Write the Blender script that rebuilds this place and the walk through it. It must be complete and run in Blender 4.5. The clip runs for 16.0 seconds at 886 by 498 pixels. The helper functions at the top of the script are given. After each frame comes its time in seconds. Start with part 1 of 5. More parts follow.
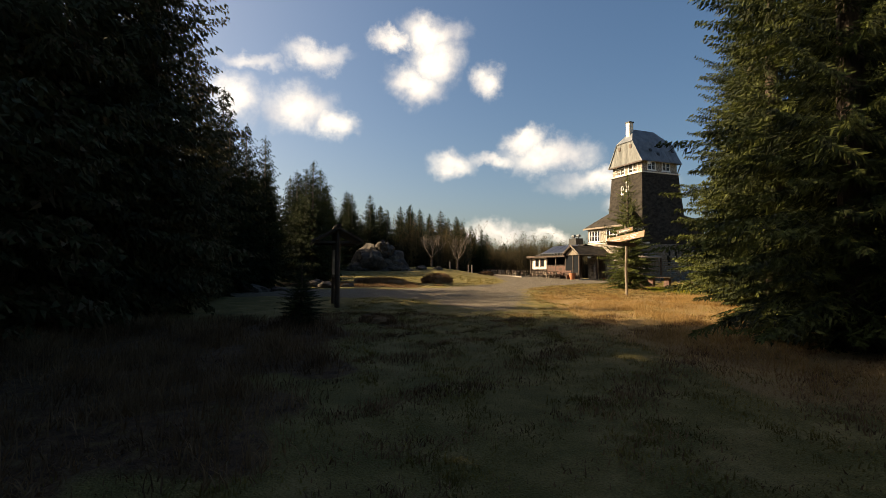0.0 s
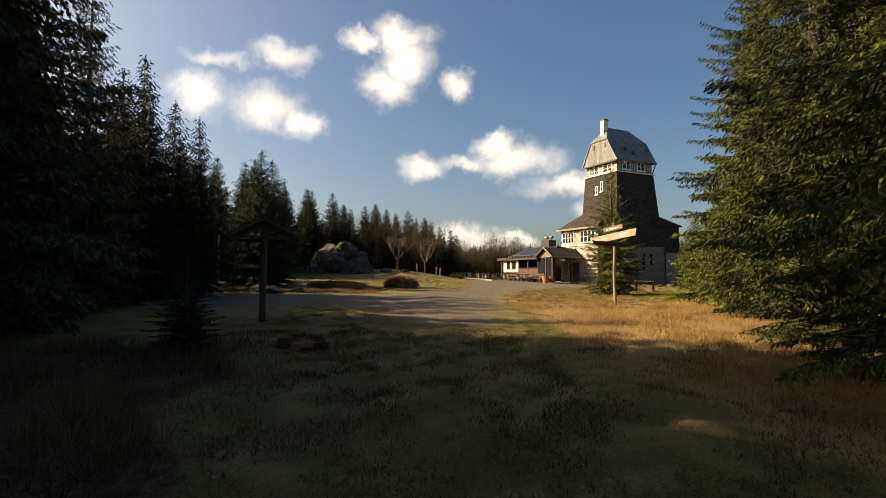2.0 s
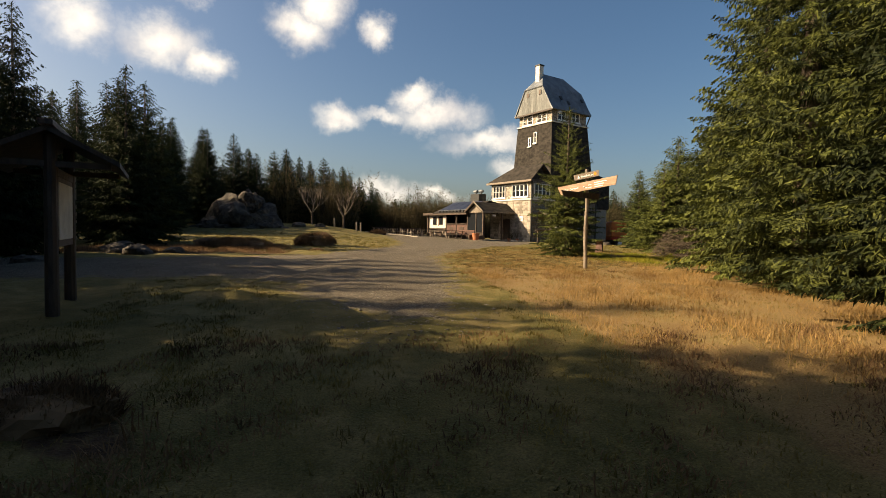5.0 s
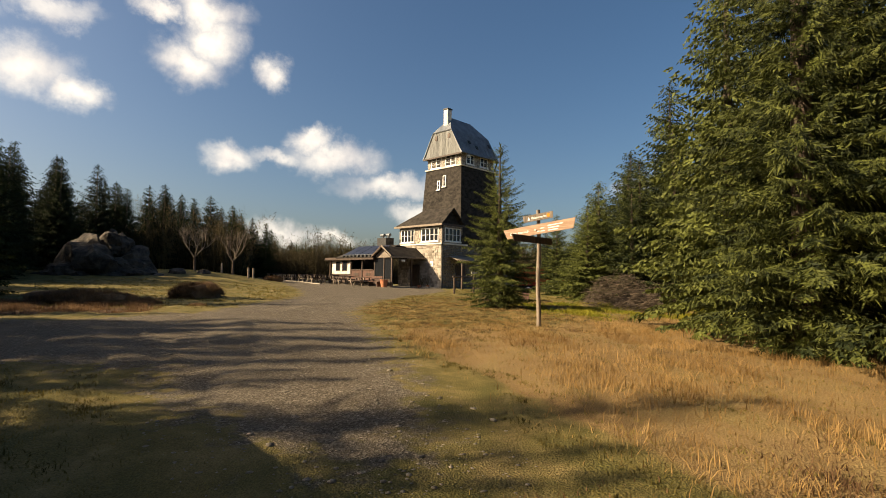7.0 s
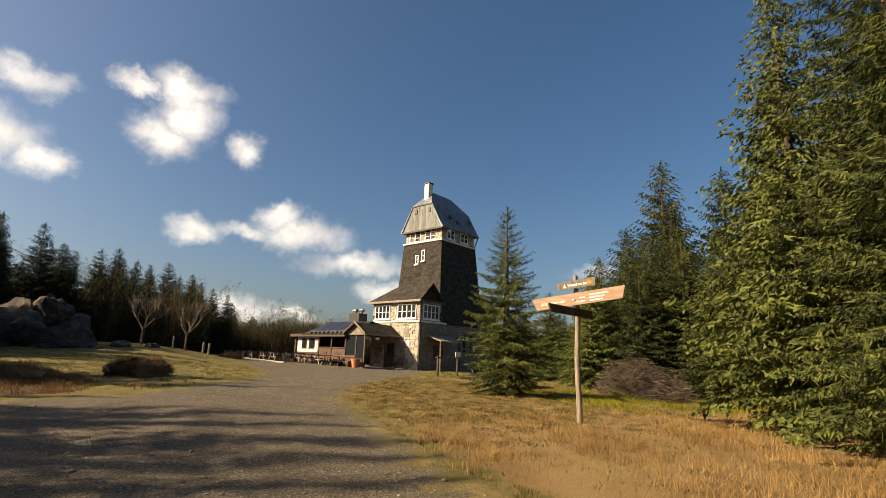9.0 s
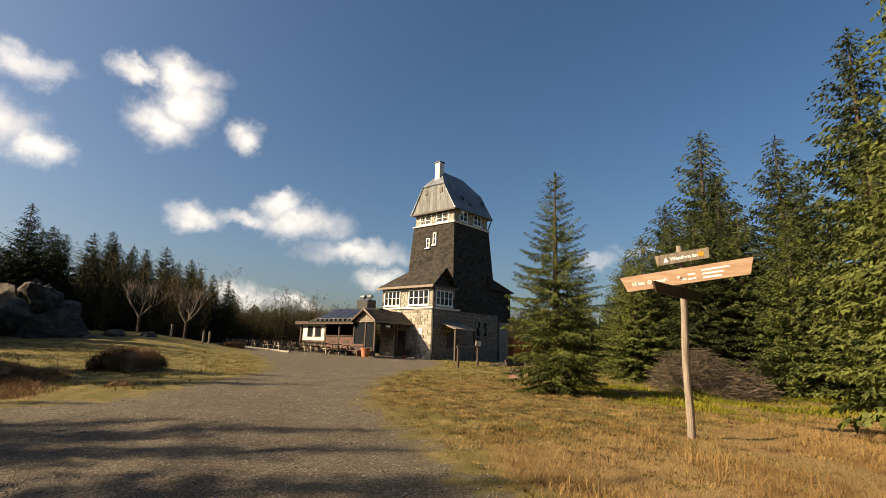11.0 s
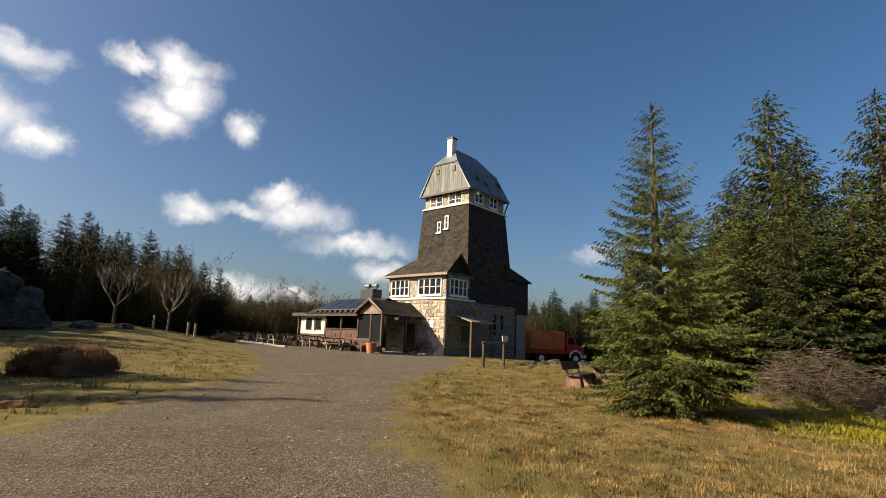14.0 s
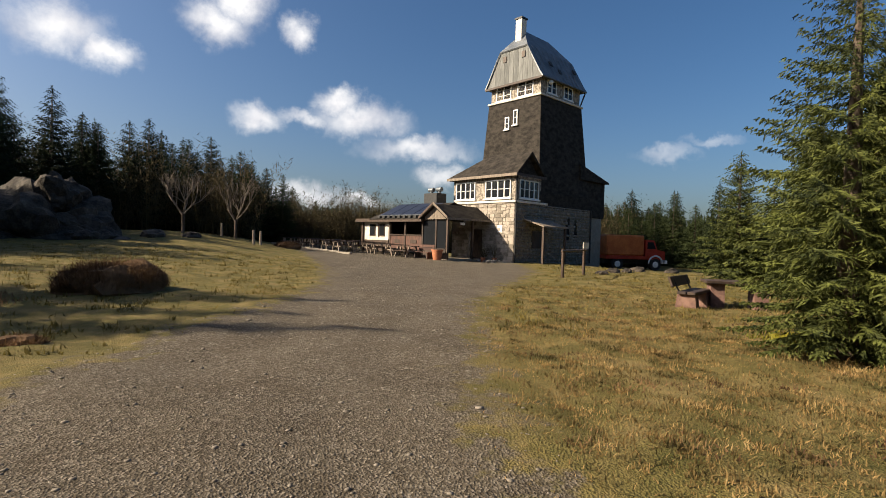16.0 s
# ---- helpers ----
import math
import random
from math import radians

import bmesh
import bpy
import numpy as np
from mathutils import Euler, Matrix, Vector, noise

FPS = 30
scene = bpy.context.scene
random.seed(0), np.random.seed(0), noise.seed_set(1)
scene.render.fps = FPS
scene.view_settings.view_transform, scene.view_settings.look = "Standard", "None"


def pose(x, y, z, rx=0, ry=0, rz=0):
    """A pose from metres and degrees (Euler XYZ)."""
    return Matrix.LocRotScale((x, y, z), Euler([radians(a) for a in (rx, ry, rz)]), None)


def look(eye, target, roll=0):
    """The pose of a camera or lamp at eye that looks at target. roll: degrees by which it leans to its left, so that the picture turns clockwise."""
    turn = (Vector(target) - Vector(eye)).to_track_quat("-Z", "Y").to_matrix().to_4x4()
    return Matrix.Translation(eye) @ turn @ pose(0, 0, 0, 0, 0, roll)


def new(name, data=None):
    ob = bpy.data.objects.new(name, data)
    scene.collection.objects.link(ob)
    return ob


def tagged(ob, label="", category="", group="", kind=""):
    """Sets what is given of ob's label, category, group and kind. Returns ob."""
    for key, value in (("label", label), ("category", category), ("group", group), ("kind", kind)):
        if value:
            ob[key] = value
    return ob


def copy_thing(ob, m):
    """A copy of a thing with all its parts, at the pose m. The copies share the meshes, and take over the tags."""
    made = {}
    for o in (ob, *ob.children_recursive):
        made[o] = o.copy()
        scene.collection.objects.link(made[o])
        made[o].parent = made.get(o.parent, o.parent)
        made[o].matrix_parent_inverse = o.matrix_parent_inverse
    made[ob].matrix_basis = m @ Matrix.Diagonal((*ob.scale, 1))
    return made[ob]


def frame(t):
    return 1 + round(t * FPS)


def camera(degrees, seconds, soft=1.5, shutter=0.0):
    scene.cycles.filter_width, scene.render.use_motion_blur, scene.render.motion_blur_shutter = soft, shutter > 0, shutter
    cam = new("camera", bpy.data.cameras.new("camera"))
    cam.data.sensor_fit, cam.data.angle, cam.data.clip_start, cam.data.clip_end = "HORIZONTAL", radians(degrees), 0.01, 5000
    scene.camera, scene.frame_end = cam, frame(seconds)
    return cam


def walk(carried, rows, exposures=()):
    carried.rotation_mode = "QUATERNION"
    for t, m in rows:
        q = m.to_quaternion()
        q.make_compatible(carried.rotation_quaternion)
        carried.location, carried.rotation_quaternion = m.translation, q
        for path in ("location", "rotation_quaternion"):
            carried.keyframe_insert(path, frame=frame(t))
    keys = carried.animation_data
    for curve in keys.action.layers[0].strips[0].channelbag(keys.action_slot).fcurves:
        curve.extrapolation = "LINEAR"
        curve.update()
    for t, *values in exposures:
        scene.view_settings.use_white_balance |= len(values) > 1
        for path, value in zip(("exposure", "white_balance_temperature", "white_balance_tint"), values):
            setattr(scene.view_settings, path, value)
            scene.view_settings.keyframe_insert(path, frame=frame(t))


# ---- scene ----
# camera and its walk
cam = camera(83.0, 16.0, soft=0.85)
PATH = [
    (0, (-0.114, -0.923, 1.44), (-0.101, 1.075, 1.528), 0.3),
    (0.5, (0.013, -0.078, 1.436), (0.047, 1.92, 1.526), 0.2),
    (1, (0.094, 0.801, 1.422), (0.161, 2.798, 1.51), 0.4),
    (1.5, (0.167, 1.624, 1.453), (0.268, 3.62, 1.549), 0.2),
    (2, (0.239, 2.428, 1.475), (0.373, 4.421, 1.574), 0.4),
    (2.5, (0.3, 3.179, 1.496), (0.479, 5.171, 1.491), 0.3),
    (3, (0.439, 3.921, 1.497), (0.639, 5.911, 1.456), -0.0),
    (5.5, (0.254, 8.13, 1.573), (0.81, 10.049, 1.492), 1.0),
    (6, (0.253, 8.949, 1.632), (0.911, 10.836, 1.565), 0.8),
    (6.5, (0.278, 9.86, 1.694), (1.025, 11.715, 1.673), 0.8),
    (7, (0.313, 10.62, 1.721), (1.149, 12.433, 1.826), 0.7),
    (7.5, (0.397, 11.389, 1.699), (1.287, 13.161, 1.958), 0.9),
    (8, (0.466, 12.183, 1.674), (1.378, 13.932, 1.999), 1.1),
    (8.5, (0.4, 12.781, 1.641), (1.329, 14.51, 2.023), 1.6),
    (9, (0.367, 13.524, 1.616), (1.299, 15.242, 2.041), 2.0),
    (11.5, (0.85, 17.106, 1.757), (1.787, 18.834, 2.126), 1.8),
    (12, (1.044, 17.816, 1.769), (1.965, 19.547, 2.163), 2.1),
    (12.5, (1.219, 18.534, 1.729), (2.117, 20.268, 2.16), 2.3),
    (13, (1.42, 19.243, 1.746), (2.338, 20.962, 2.195), 2.3),
    (13.5, (1.584, 19.966, 1.769), (2.515, 21.680, 2.21), 2.3),
    (14, (1.805, 20.867, 1.814), (2.748, 22.596, 2.162), 2.1),
    (14.5, (2.042, 21.61, 1.847), (2.974, 23.375, 1.971), 2.0),
    (15, (2.203, 22.209, 1.883), (3.058, 24.017, 1.873), 1.8),
    (15.5, (2.395, 22.769, 1.938), (3.188, 24.604, 1.897), 1.8),
    (16, (2.555, 23.3, 2.01), (3.302, 25.154, 1.968), 1.7),
]
EXPOSURES = [(0.0, 1.38, 8000, 10), (3.0, 1.38, 7900, 10), (6.0, 1.17, 7650, 10), (9.0, 1.18, 7450, 10), (13.0, 1.14, 7000, 10), (16.0, 1.02, 6400, 10)]
walk(cam, [(t, look(eye, target, roll)) for t, eye, target, roll in PATH], EXPOSURES)

# ---- world, sun ----
SUN_AZ = Vector((-0.975, 0.22, 0)).normalized()      # towards the sun, on the ground
SUN_EL = radians(31)
world = bpy.data.worlds.new("sky")
scene.world = world
world.use_nodes = True


def node(nt, kind, **values):
    n = nt.nodes.new(kind)
    for key, value in values.items():
        if key in n.inputs:
            n.inputs[key].default_value = value
    return n


def build_sky():
    nt = world.node_tree
    nt.nodes.clear()
    out = nt.nodes.new("ShaderNodeOutputWorld")
    sky = nt.nodes.new("ShaderNodeTexSky")
    sky.sky_type, sky.sun_disc = "NISHITA", False
    sky.sun_elevation = SUN_EL
    sky.sun_rotation = math.atan2(SUN_AZ.x, SUN_AZ.y)
    sky.altitude, sky.air_density, sky.dust_density, sky.ozone_density = 800, 1.0, 6.2, 2.6
    bg = nt.nodes.new("ShaderNodeBackground")
    bg.inputs["Strength"].default_value = 0.058
    coord = nt.nodes.new("ShaderNodeTexCoord")
    warp = nt.nodes.new("ShaderNodeTexNoise")
    warp.inputs["Scale"].default_value, warp.inputs["Detail"].default_value = 13.0, 8.0
    warp.inputs["Roughness"].default_value = 0.62
    nt.links.new(coord.outputs["Generated"], warp.inputs["Vector"])
    centred = nt.nodes.new("ShaderNodeVectorMath")
    centred.operation = "SUBTRACT"
    nt.links.new(warp.outputs["Color"], centred.inputs[0])
    centred.inputs[1].default_value = (0.5, 0.5, 0.5)
    scaled = nt.nodes.new("ShaderNodeVectorMath")
    scaled.operation = "SCALE"
    scaled.inputs["Scale"].default_value = 0.10
    nt.links.new(centred.outputs[0], scaled.inputs[0])
    moved = nt.nodes.new("ShaderNodeVectorMath")
    moved.operation = "ADD"
    nt.links.new(coord.outputs["Generated"], moved.inputs[0])
    nt.links.new(scaled.outputs[0], moved.inputs[1])
    total = None
    # clouds: heading right of straight ahead, height above the horizon (degrees), half width, half height, tilt
    for az, el, w, h, thick in CLOUDS:
        a, e = radians(az), radians(el)
        c = Vector((math.sin(a) * math.cos(e), math.cos(a) * math.cos(e), math.sin(e)))
        east = Vector((math.cos(a), -math.sin(a), 0))
        north = east.cross(c) * -1
        sub = nt.nodes.new("ShaderNodeVectorMath")
        sub.operation = "SUBTRACT"
        nt.links.new(moved.outputs[0], sub.inputs[0])
        sub.inputs[1].default_value = c
        parts = []
        for axis, size in ((east, w), (north, h), (c, 30)):
            dot = nt.nodes.new("ShaderNodeVectorMath")
            dot.operation = "DOT_PRODUCT"
            nt.links.new(sub.outputs[0], dot.inputs[0])
            dot.inputs[1].default_value = axis / radians(size)
            parts.append(dot.outputs["Value"])
        comb = nt.nodes.new("ShaderNodeCombineXYZ")
        for k in range(3):
            nt.links.new(parts[k], comb.inputs[k])
        length = nt.nodes.new("ShaderNodeVectorMath")
        length.operation = "LENGTH"
        nt.links.new(comb.outputs[0], length.inputs[0])
        ramp = nt.nodes.new("ShaderNodeMapRange")
        ramp.interpolation_type = "SMOOTHSTEP"
        ramp.inputs["From Min"].default_value, ramp.inputs["From Max"].default_value = 1.5, -0.05
        ramp.inputs["To Max"].default_value = thick
        nt.links.new(length.outputs["Value"], ramp.inputs["Value"])
        if total is None:
            total = ramp.outputs["Result"]
        else:
            both = nt.nodes.new("ShaderNodeMath")
            both.operation = "MAXIMUM"
            nt.links.new(total, both.inputs[0])
            nt.links.new(ramp.outputs["Result"], both.inputs[1])
            total = both.outputs[0]
    inner = nt.nodes.new("ShaderNodeTexNoise")
    inner.inputs["Scale"].default_value, inner.inputs["Detail"].default_value = 14.0, 5.0
    nt.links.new(coord.outputs["Generated"], inner.inputs["Vector"])
    tone = nt.nodes.new("ShaderNodeValToRGB")
    tone.color_ramp.elements[0].position, tone.color_ramp.elements[0].color = 0.3, (6.0, 6.0, 6.5, 1)
    tone.color_ramp.elements[1].position, tone.color_ramp.elements[1].color = 0.62, (10.0, 9.7, 9.4, 1)
    nt.links.new(inner.outputs["Fac"], tone.inputs["Fac"])
    mix = nt.nodes.new("ShaderNodeMix")
    mix.data_type = "RGBA"
    nt.links.new(total, mix.inputs["Factor"])
    deep = nt.nodes.new("ShaderNodeHueSaturation")
    deep.inputs["Saturation"].default_value = 1.24
    nt.links.new(sky.outputs["Color"], deep.inputs["Color"])
    nt.links.new(deep.outputs["Color"], mix.inputs["A"])
    nt.links.new(tone.outputs["Color"], mix.inputs["B"])
    nt.links.new(mix.outputs["Result"], bg.inputs["Color"])
    nt.links.new(bg.outputs["Background"], out.inputs["Surface"])


CLOUDS = [
    (-1.3, 25.7, 3.0, 1.8, 1), (-2.7, 20.8, 2.8, 1.9, 1), (-5.8, 24.8, 1.8, 1.0, 1), (-0.9, 23.4, 2.6, 2.3, 1), (5.5, 21.1, 1.8, 1.5, 0.9),
    (1.7, 12.0, 2.8, 1.5, 1), (10.0, 14.5, 2.3, 1.4, 1), (12.3, 12.9, 4.6, 1.8, 1), (6.7, 12.4, 3.0, 0.9, 0.7), (18.6, 9.9, 5.2, 1.35, 0.85), (21.4, 7.2, 2.3, 1.1, 0.7),
    (-14.5, 22.9, 3.2, 1.2, 0.7), (-16.0, 17.6, 3.6, 2.2, 1), (-12.6, 16.4, 2.0, 1.7, 1), (45.4, 9.3, 2.6, 0.8, 0.4), (50.2, 10.3, 2.4, 0.5, 0.3),
    (7.1, 4.6, 4.0, 1.2, 0.8), (3.3, 3.8, 2.8, 1.0, 0.7), (12.2, 3.9, 3.0, 0.8, 0.7), (-21.3, 21.7, 2.6, 0.8, 0.6), (-23.0, 18.0, 2.5, 2.0, 0.9),
]
build_sky()
sun = new("sun", bpy.data.lights.new("sun", "SUN"))
sun.data.energy, sun.data.angle, sun.data.color = 5.0, radians(0.55), (1.0, 0.83, 0.61)
sun.matrix_world = look((0, 0, 60), Vector((0, 0, 60)) - (SUN_AZ * math.cos(SUN_EL) + Vector((0, 0, math.sin(SUN_EL)))))

# ---- materials ----
MATS = {}


def mat(name, c1, c2, rough=0.85, scale=6.0, bump=0.3, metal=0.0, fine=60.0, c3=None, spread=(0.35, 0.65), stretch=(1, 1, 1), vary=0.0, trans=0.0, bumpscale=None, spec=None):
    """A surface whose colour wanders between c1 and c2 at one scale, with finer grain and relief, in object space."""
    if name in MATS:
        return MATS[name]
    m = bpy.data.materials.new(name)
    m.use_nodes = True
    nt = m.node_tree
    b = nt.nodes["Principled BSDF"]
    b.inputs["Roughness"].default_value, b.inputs["Metallic"].default_value = rough, metal
    b.inputs["Specular IOR Level"].default_value = spec if spec is not None else 0.2 if trans else 0.4
    tc = nt.nodes.new("ShaderNodeTexCoord")
    mp = nt.nodes.new("ShaderNodeMapping")
    mp.inputs["Scale"].default_value = stretch
    nt.links.new(tc.outputs["Object"], mp.inputs["Vector"])
    n1 = node(nt, "ShaderNodeTexNoise", Scale=scale, Detail=5.0, Roughness=0.6)
    n2 = node(nt, "ShaderNodeTexNoise", Scale=fine, Detail=3.0)
    for n in (n1, n2):
        nt.links.new(mp.outputs[0], n.inputs["Vector"])
    add = nt.nodes.new("ShaderNodeMath")
    add.operation = "MULTIPLY_ADD"
    nt.links.new(n2.outputs["Fac"], add.inputs[0])
    add.inputs[1].default_value = 0.4
    nt.links.new(n1.outputs["Fac"], add.inputs[2])
    last = add.outputs[0]
    shift = 0.2
    if vary:
        info = nt.nodes.new("ShaderNodeObjectInfo")
        more = nt.nodes.new("ShaderNodeMath")
        more.operation = "MULTIPLY_ADD"
        nt.links.new(info.outputs["Random"], more.inputs[0])
        more.inputs[1].default_value = vary
        nt.links.new(last, more.inputs[2])
        last = more.outputs[0]
        shift += vary / 2
    ramp = nt.nodes.new("ShaderNodeValToRGB")
    e = ramp.color_ramp.elements
    e[0].position, e[0].color = spread[0] + shift, (*c1, 1)
    e[1].position, e[1].color = spread[1] + shift, (*c2, 1)
    if c3:
        x = e.new(min(0.99, spread[1] + shift + 0.12))
        x.color = (*c3, 1)
    nt.links.new(last, ramp.inputs["Fac"])
    nt.links.new(ramp.outputs["Color"], b.inputs["Base Color"])
    if bump:
        bp = nt.nodes.new("ShaderNodeBump")
        bp.inputs["Strength"].default_value = bump
        bp.inputs["Distance"].default_value = bumpscale or 0.02
        nt.links.new(last if not vary else add.outputs[0], bp.inputs["Height"])
        nt.links.new(bp.outputs["Normal"], b.inputs["Normal"])
    if trans:
        out = nt.nodes["Material Output"]
        tr = nt.nodes.new("ShaderNodeBsdfTranslucent")
        nt.links.new(ramp.outputs["Color"], tr.inputs["Color"])
        mx = nt.nodes.new("ShaderNodeMixShader")
        mx.inputs[0].default_value = trans
        nt.links.new(b.outputs[0], mx.inputs[1])
        nt.links.new(tr.outputs[0], mx.inputs[2])
        nt.links.new(mx.outputs[0], out.inputs["Surface"])
    MATS[name] = m
    return m


# Dark end of the noise paints the shaded gaps between branch clumps.
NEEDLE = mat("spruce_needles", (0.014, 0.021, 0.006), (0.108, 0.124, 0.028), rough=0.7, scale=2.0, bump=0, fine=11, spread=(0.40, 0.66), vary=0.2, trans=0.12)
# The same needles, darkened: backlit shade of the forest edge painted into the colour.
NEEDLE_DEEP_SHADE = mat("spruce_needles_deep_shade", (0.009, 0.014, 0.006), (0.032, 0.042, 0.014), rough=0.8, scale=0.9, bump=0, fine=7, vary=0.3, trans=0.08, spec=0.1)
# Shade also put into this copy's colour, less deep; brown end is dead twigs.
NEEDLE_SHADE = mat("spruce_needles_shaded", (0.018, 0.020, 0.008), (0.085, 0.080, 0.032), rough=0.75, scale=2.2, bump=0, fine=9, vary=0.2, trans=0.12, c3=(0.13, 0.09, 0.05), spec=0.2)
BARK = mat("bark", (0.043, 0.030, 0.021), (0.136, 0.102, 0.076), scale=5, fine=40, bump=0.6, stretch=(1, 1, 0.25))
TWIG = mat("bare_twigs", (0.080, 0.064, 0.048), (0.192, 0.152, 0.112), scale=3, fine=30, bump=0)
SHRUB = mat("autumn_shrub", (0.032, 0.027, 0.014), (0.105, 0.082, 0.038), scale=0.6, fine=8, bump=0, vary=0.3, trans=0.15)
RUBBLE = mat("rubble_masonry", (0.13, 0.11, 0.09), (0.42, 0.37, 0.30), scale=6, fine=22, bump=0.8, bumpscale=0.05, spread=(0.42, 0.58))
STONE = mat("granite_blocks", (0.187, 0.162, 0.128), (0.391, 0.340, 0.281), scale=3, fine=35, bump=0.5, vary=0.45)
MORTAR = mat("mortar", (0.224, 0.200, 0.160), (0.320, 0.288, 0.232), scale=4, fine=60, bump=0.4)
SLATE = mat("slate_shingle", (0.016, 0.014, 0.012), (0.052, 0.045, 0.037), spec=0.1, rough=0.8, scale=2.2, fine=25, bump=0.4, stretch=(1, 1, 1.6))
SHEET = mat("zinc_sheet", (0.10, 0.115, 0.13), (0.20, 0.215, 0.23), rough=0.5, scale=1.2, fine=20, bump=0.1, metal=0.3)
BOARD = mat("weathered_boards", (0.10, 0.105, 0.10), (0.21, 0.215, 0.205), scale=2, fine=30, bump=0.3, stretch=(6, 6, 0.6), vary=0.2)
WHITE = mat("white_paint", (0.66, 0.65, 0.61), (0.84, 0.83, 0.79), rough=0.5, scale=4, fine=50, bump=0.1)
PLASTER = mat("cream_render", (0.55, 0.50, 0.42), (0.74, 0.69, 0.60), scale=3, fine=60, bump=0.3)
DARKWOOD = mat("dark_stained_wood", (0.028, 0.018, 0.013), (0.085, 0.055, 0.038), rough=0.6, scale=3, fine=40, bump=0.3, stretch=(4, 4, 0.7), vary=0.2)
REDWOOD = mat("reddish_wood", (0.050, 0.026, 0.020), (0.120, 0.058, 0.040), rough=0.55, scale=3, fine=40, bump=0.3, stretch=(4, 4, 0.7), vary=0.2)
GREYWOOD = mat("grey_timber", (0.136, 0.111, 0.085), (0.289, 0.238, 0.187), scale=4, fine=50, bump=0.5, stretch=(5, 5, 0.5), vary=0.15)
SIGNWOOD = mat("oiled_sign_wood", (0.29, 0.180, 0.112), (0.42, 0.285, 0.190), rough=0.5, scale=5, fine=60, bump=0.2, stretch=(0.5, 4, 5), vary=0.15)
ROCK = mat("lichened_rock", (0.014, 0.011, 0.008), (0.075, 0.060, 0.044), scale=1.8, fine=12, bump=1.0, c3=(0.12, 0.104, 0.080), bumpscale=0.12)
DARKMETAL = mat("dark_metal", (0.015, 0.015, 0.015), (0.035, 0.035, 0.035), rough=0.6, scale=6, fine=60, bump=0.05)
TRUCKRED = mat("truck_red", (0.30, 0.020, 0.012), (0.42, 0.040, 0.025), rough=0.35, scale=2, fine=30, bump=0.03)
TARP = mat("orange_tarpaulin", (0.42, 0.10, 0.02), (0.58, 0.17, 0.04), rough=0.6, scale=1.5, fine=12, bump=0.3)
RUBBER = mat("rubber", (0.012, 0.012, 0.012), (0.03, 0.03, 0.03), rough=0.8, scale=8, fine=60, bump=0.1)
DRY = mat("dry_grass", (0.185, 0.108, 0.038), (0.40, 0.262, 0.106), rough=0.75, scale=0.6, fine=4, bump=0, trans=0.35)
GREEN = mat("short_grass", (0.070, 0.060, 0.014), (0.225, 0.175, 0.050), rough=0.75, scale=1.1, fine=6, bump=0, trans=0.3)
HEATH = mat("brown_heath", (0.065, 0.036, 0.018), (0.25, 0.150, 0.075), rough=0.8, scale=0.9, fine=5, bump=0, trans=0.2)
REDSTONE = mat("reddish_stone", (0.10, 0.055, 0.045), (0.22, 0.13, 0.10), scale=4, fine=40, bump=0.5)
BILBERRY = mat("bilberry_leaves", (0.102, 0.119, 0.010), (0.255, 0.230, 0.025), rough=0.6, scale=1.0, fine=6, bump=0, trans=0.3)
STRAW = mat("straw_grass", (0.055, 0.045, 0.014), (0.33, 0.222, 0.090), rough=0.75, scale=2.4, fine=12, bump=0, trans=0.3, c3=(0.46, 0.34, 0.165), spread=(0.40, 0.60))
TERRA = mat("terracotta", (0.36, 0.13, 0.06), (0.50, 0.20, 0.10), scale=5, fine=40, bump=0.2)
BRUSH = mat("dead_brushwood", (0.035, 0.026, 0.018), (0.150, 0.112, 0.078), scale=2, fine=20, bump=0)
SOLAR = mat("solar_cells", (0.010, 0.012, 0.020), (0.024, 0.028, 0.045), rough=0.4, scale=3, fine=20, bump=0)
ORANGE = mat("orange_paint", (0.55, 0.20, 0.02), (0.68, 0.27, 0.04), scale=5, fine=50, bump=0)


def glass_mat():
    m = bpy.data.materials.new("window_glass")
    m.use_nodes = True
    b = m.node_tree.nodes["Principled BSDF"]
    b.inputs["Base Color"].default_value = (0.015, 0.017, 0.02, 1)
    b.inputs["Roughness"].default_value = 0.05
    b.inputs["Specular IOR Level"].default_value = 0.3
    return m


GLASS = glass_mat()

# ---- mesh helpers ----


def part(name, bm, material, parent, label="", smooth=False):
    """Links a bmesh as one mesh object under a thing or part."""
    me = bpy.data.meshes.new(name)
    bm.normal_update()
    bm.to_mesh(me)
    bm.free()
    if smooth:
        me.shade_smooth()
    me.materials.append(material)
    ob = new(name, me)
    ob.parent = parent
    if label:
        ob["label"] = label
    return ob


def thing(name, m, label, category, group="", kind=""):
    ob = new(name)
    ob.empty_display_size = 0.2
    ob.matrix_world = m
    return tagged(ob, label, category, group, kind)


def box(bm, x0, x1, y0, y1, z0, z1, m=None, bevel=0.0):
    g = bmesh.ops.create_cube(bm, size=1.0)["verts"]
    for v in g:
        v.co = Vector((x0 + (v.co.x + 0.5) * (x1 - x0), y0 + (v.co.y + 0.5) * (y1 - y0), z0 + (v.co.z + 0.5) * (z1 - z0)))
    if bevel:
        edges = list({e for v in g for e in v.link_edges})
        g = bmesh.ops.bevel(bm, geom=edges, offset=bevel, segments=1, affect="EDGES")["verts"]
    if m is not None:
        for v in g:
            v.co = m @ v.co
    return g


def boxed(*a, **k):
    bm = bmesh.new()
    box(bm, *a, **k)
    return bm


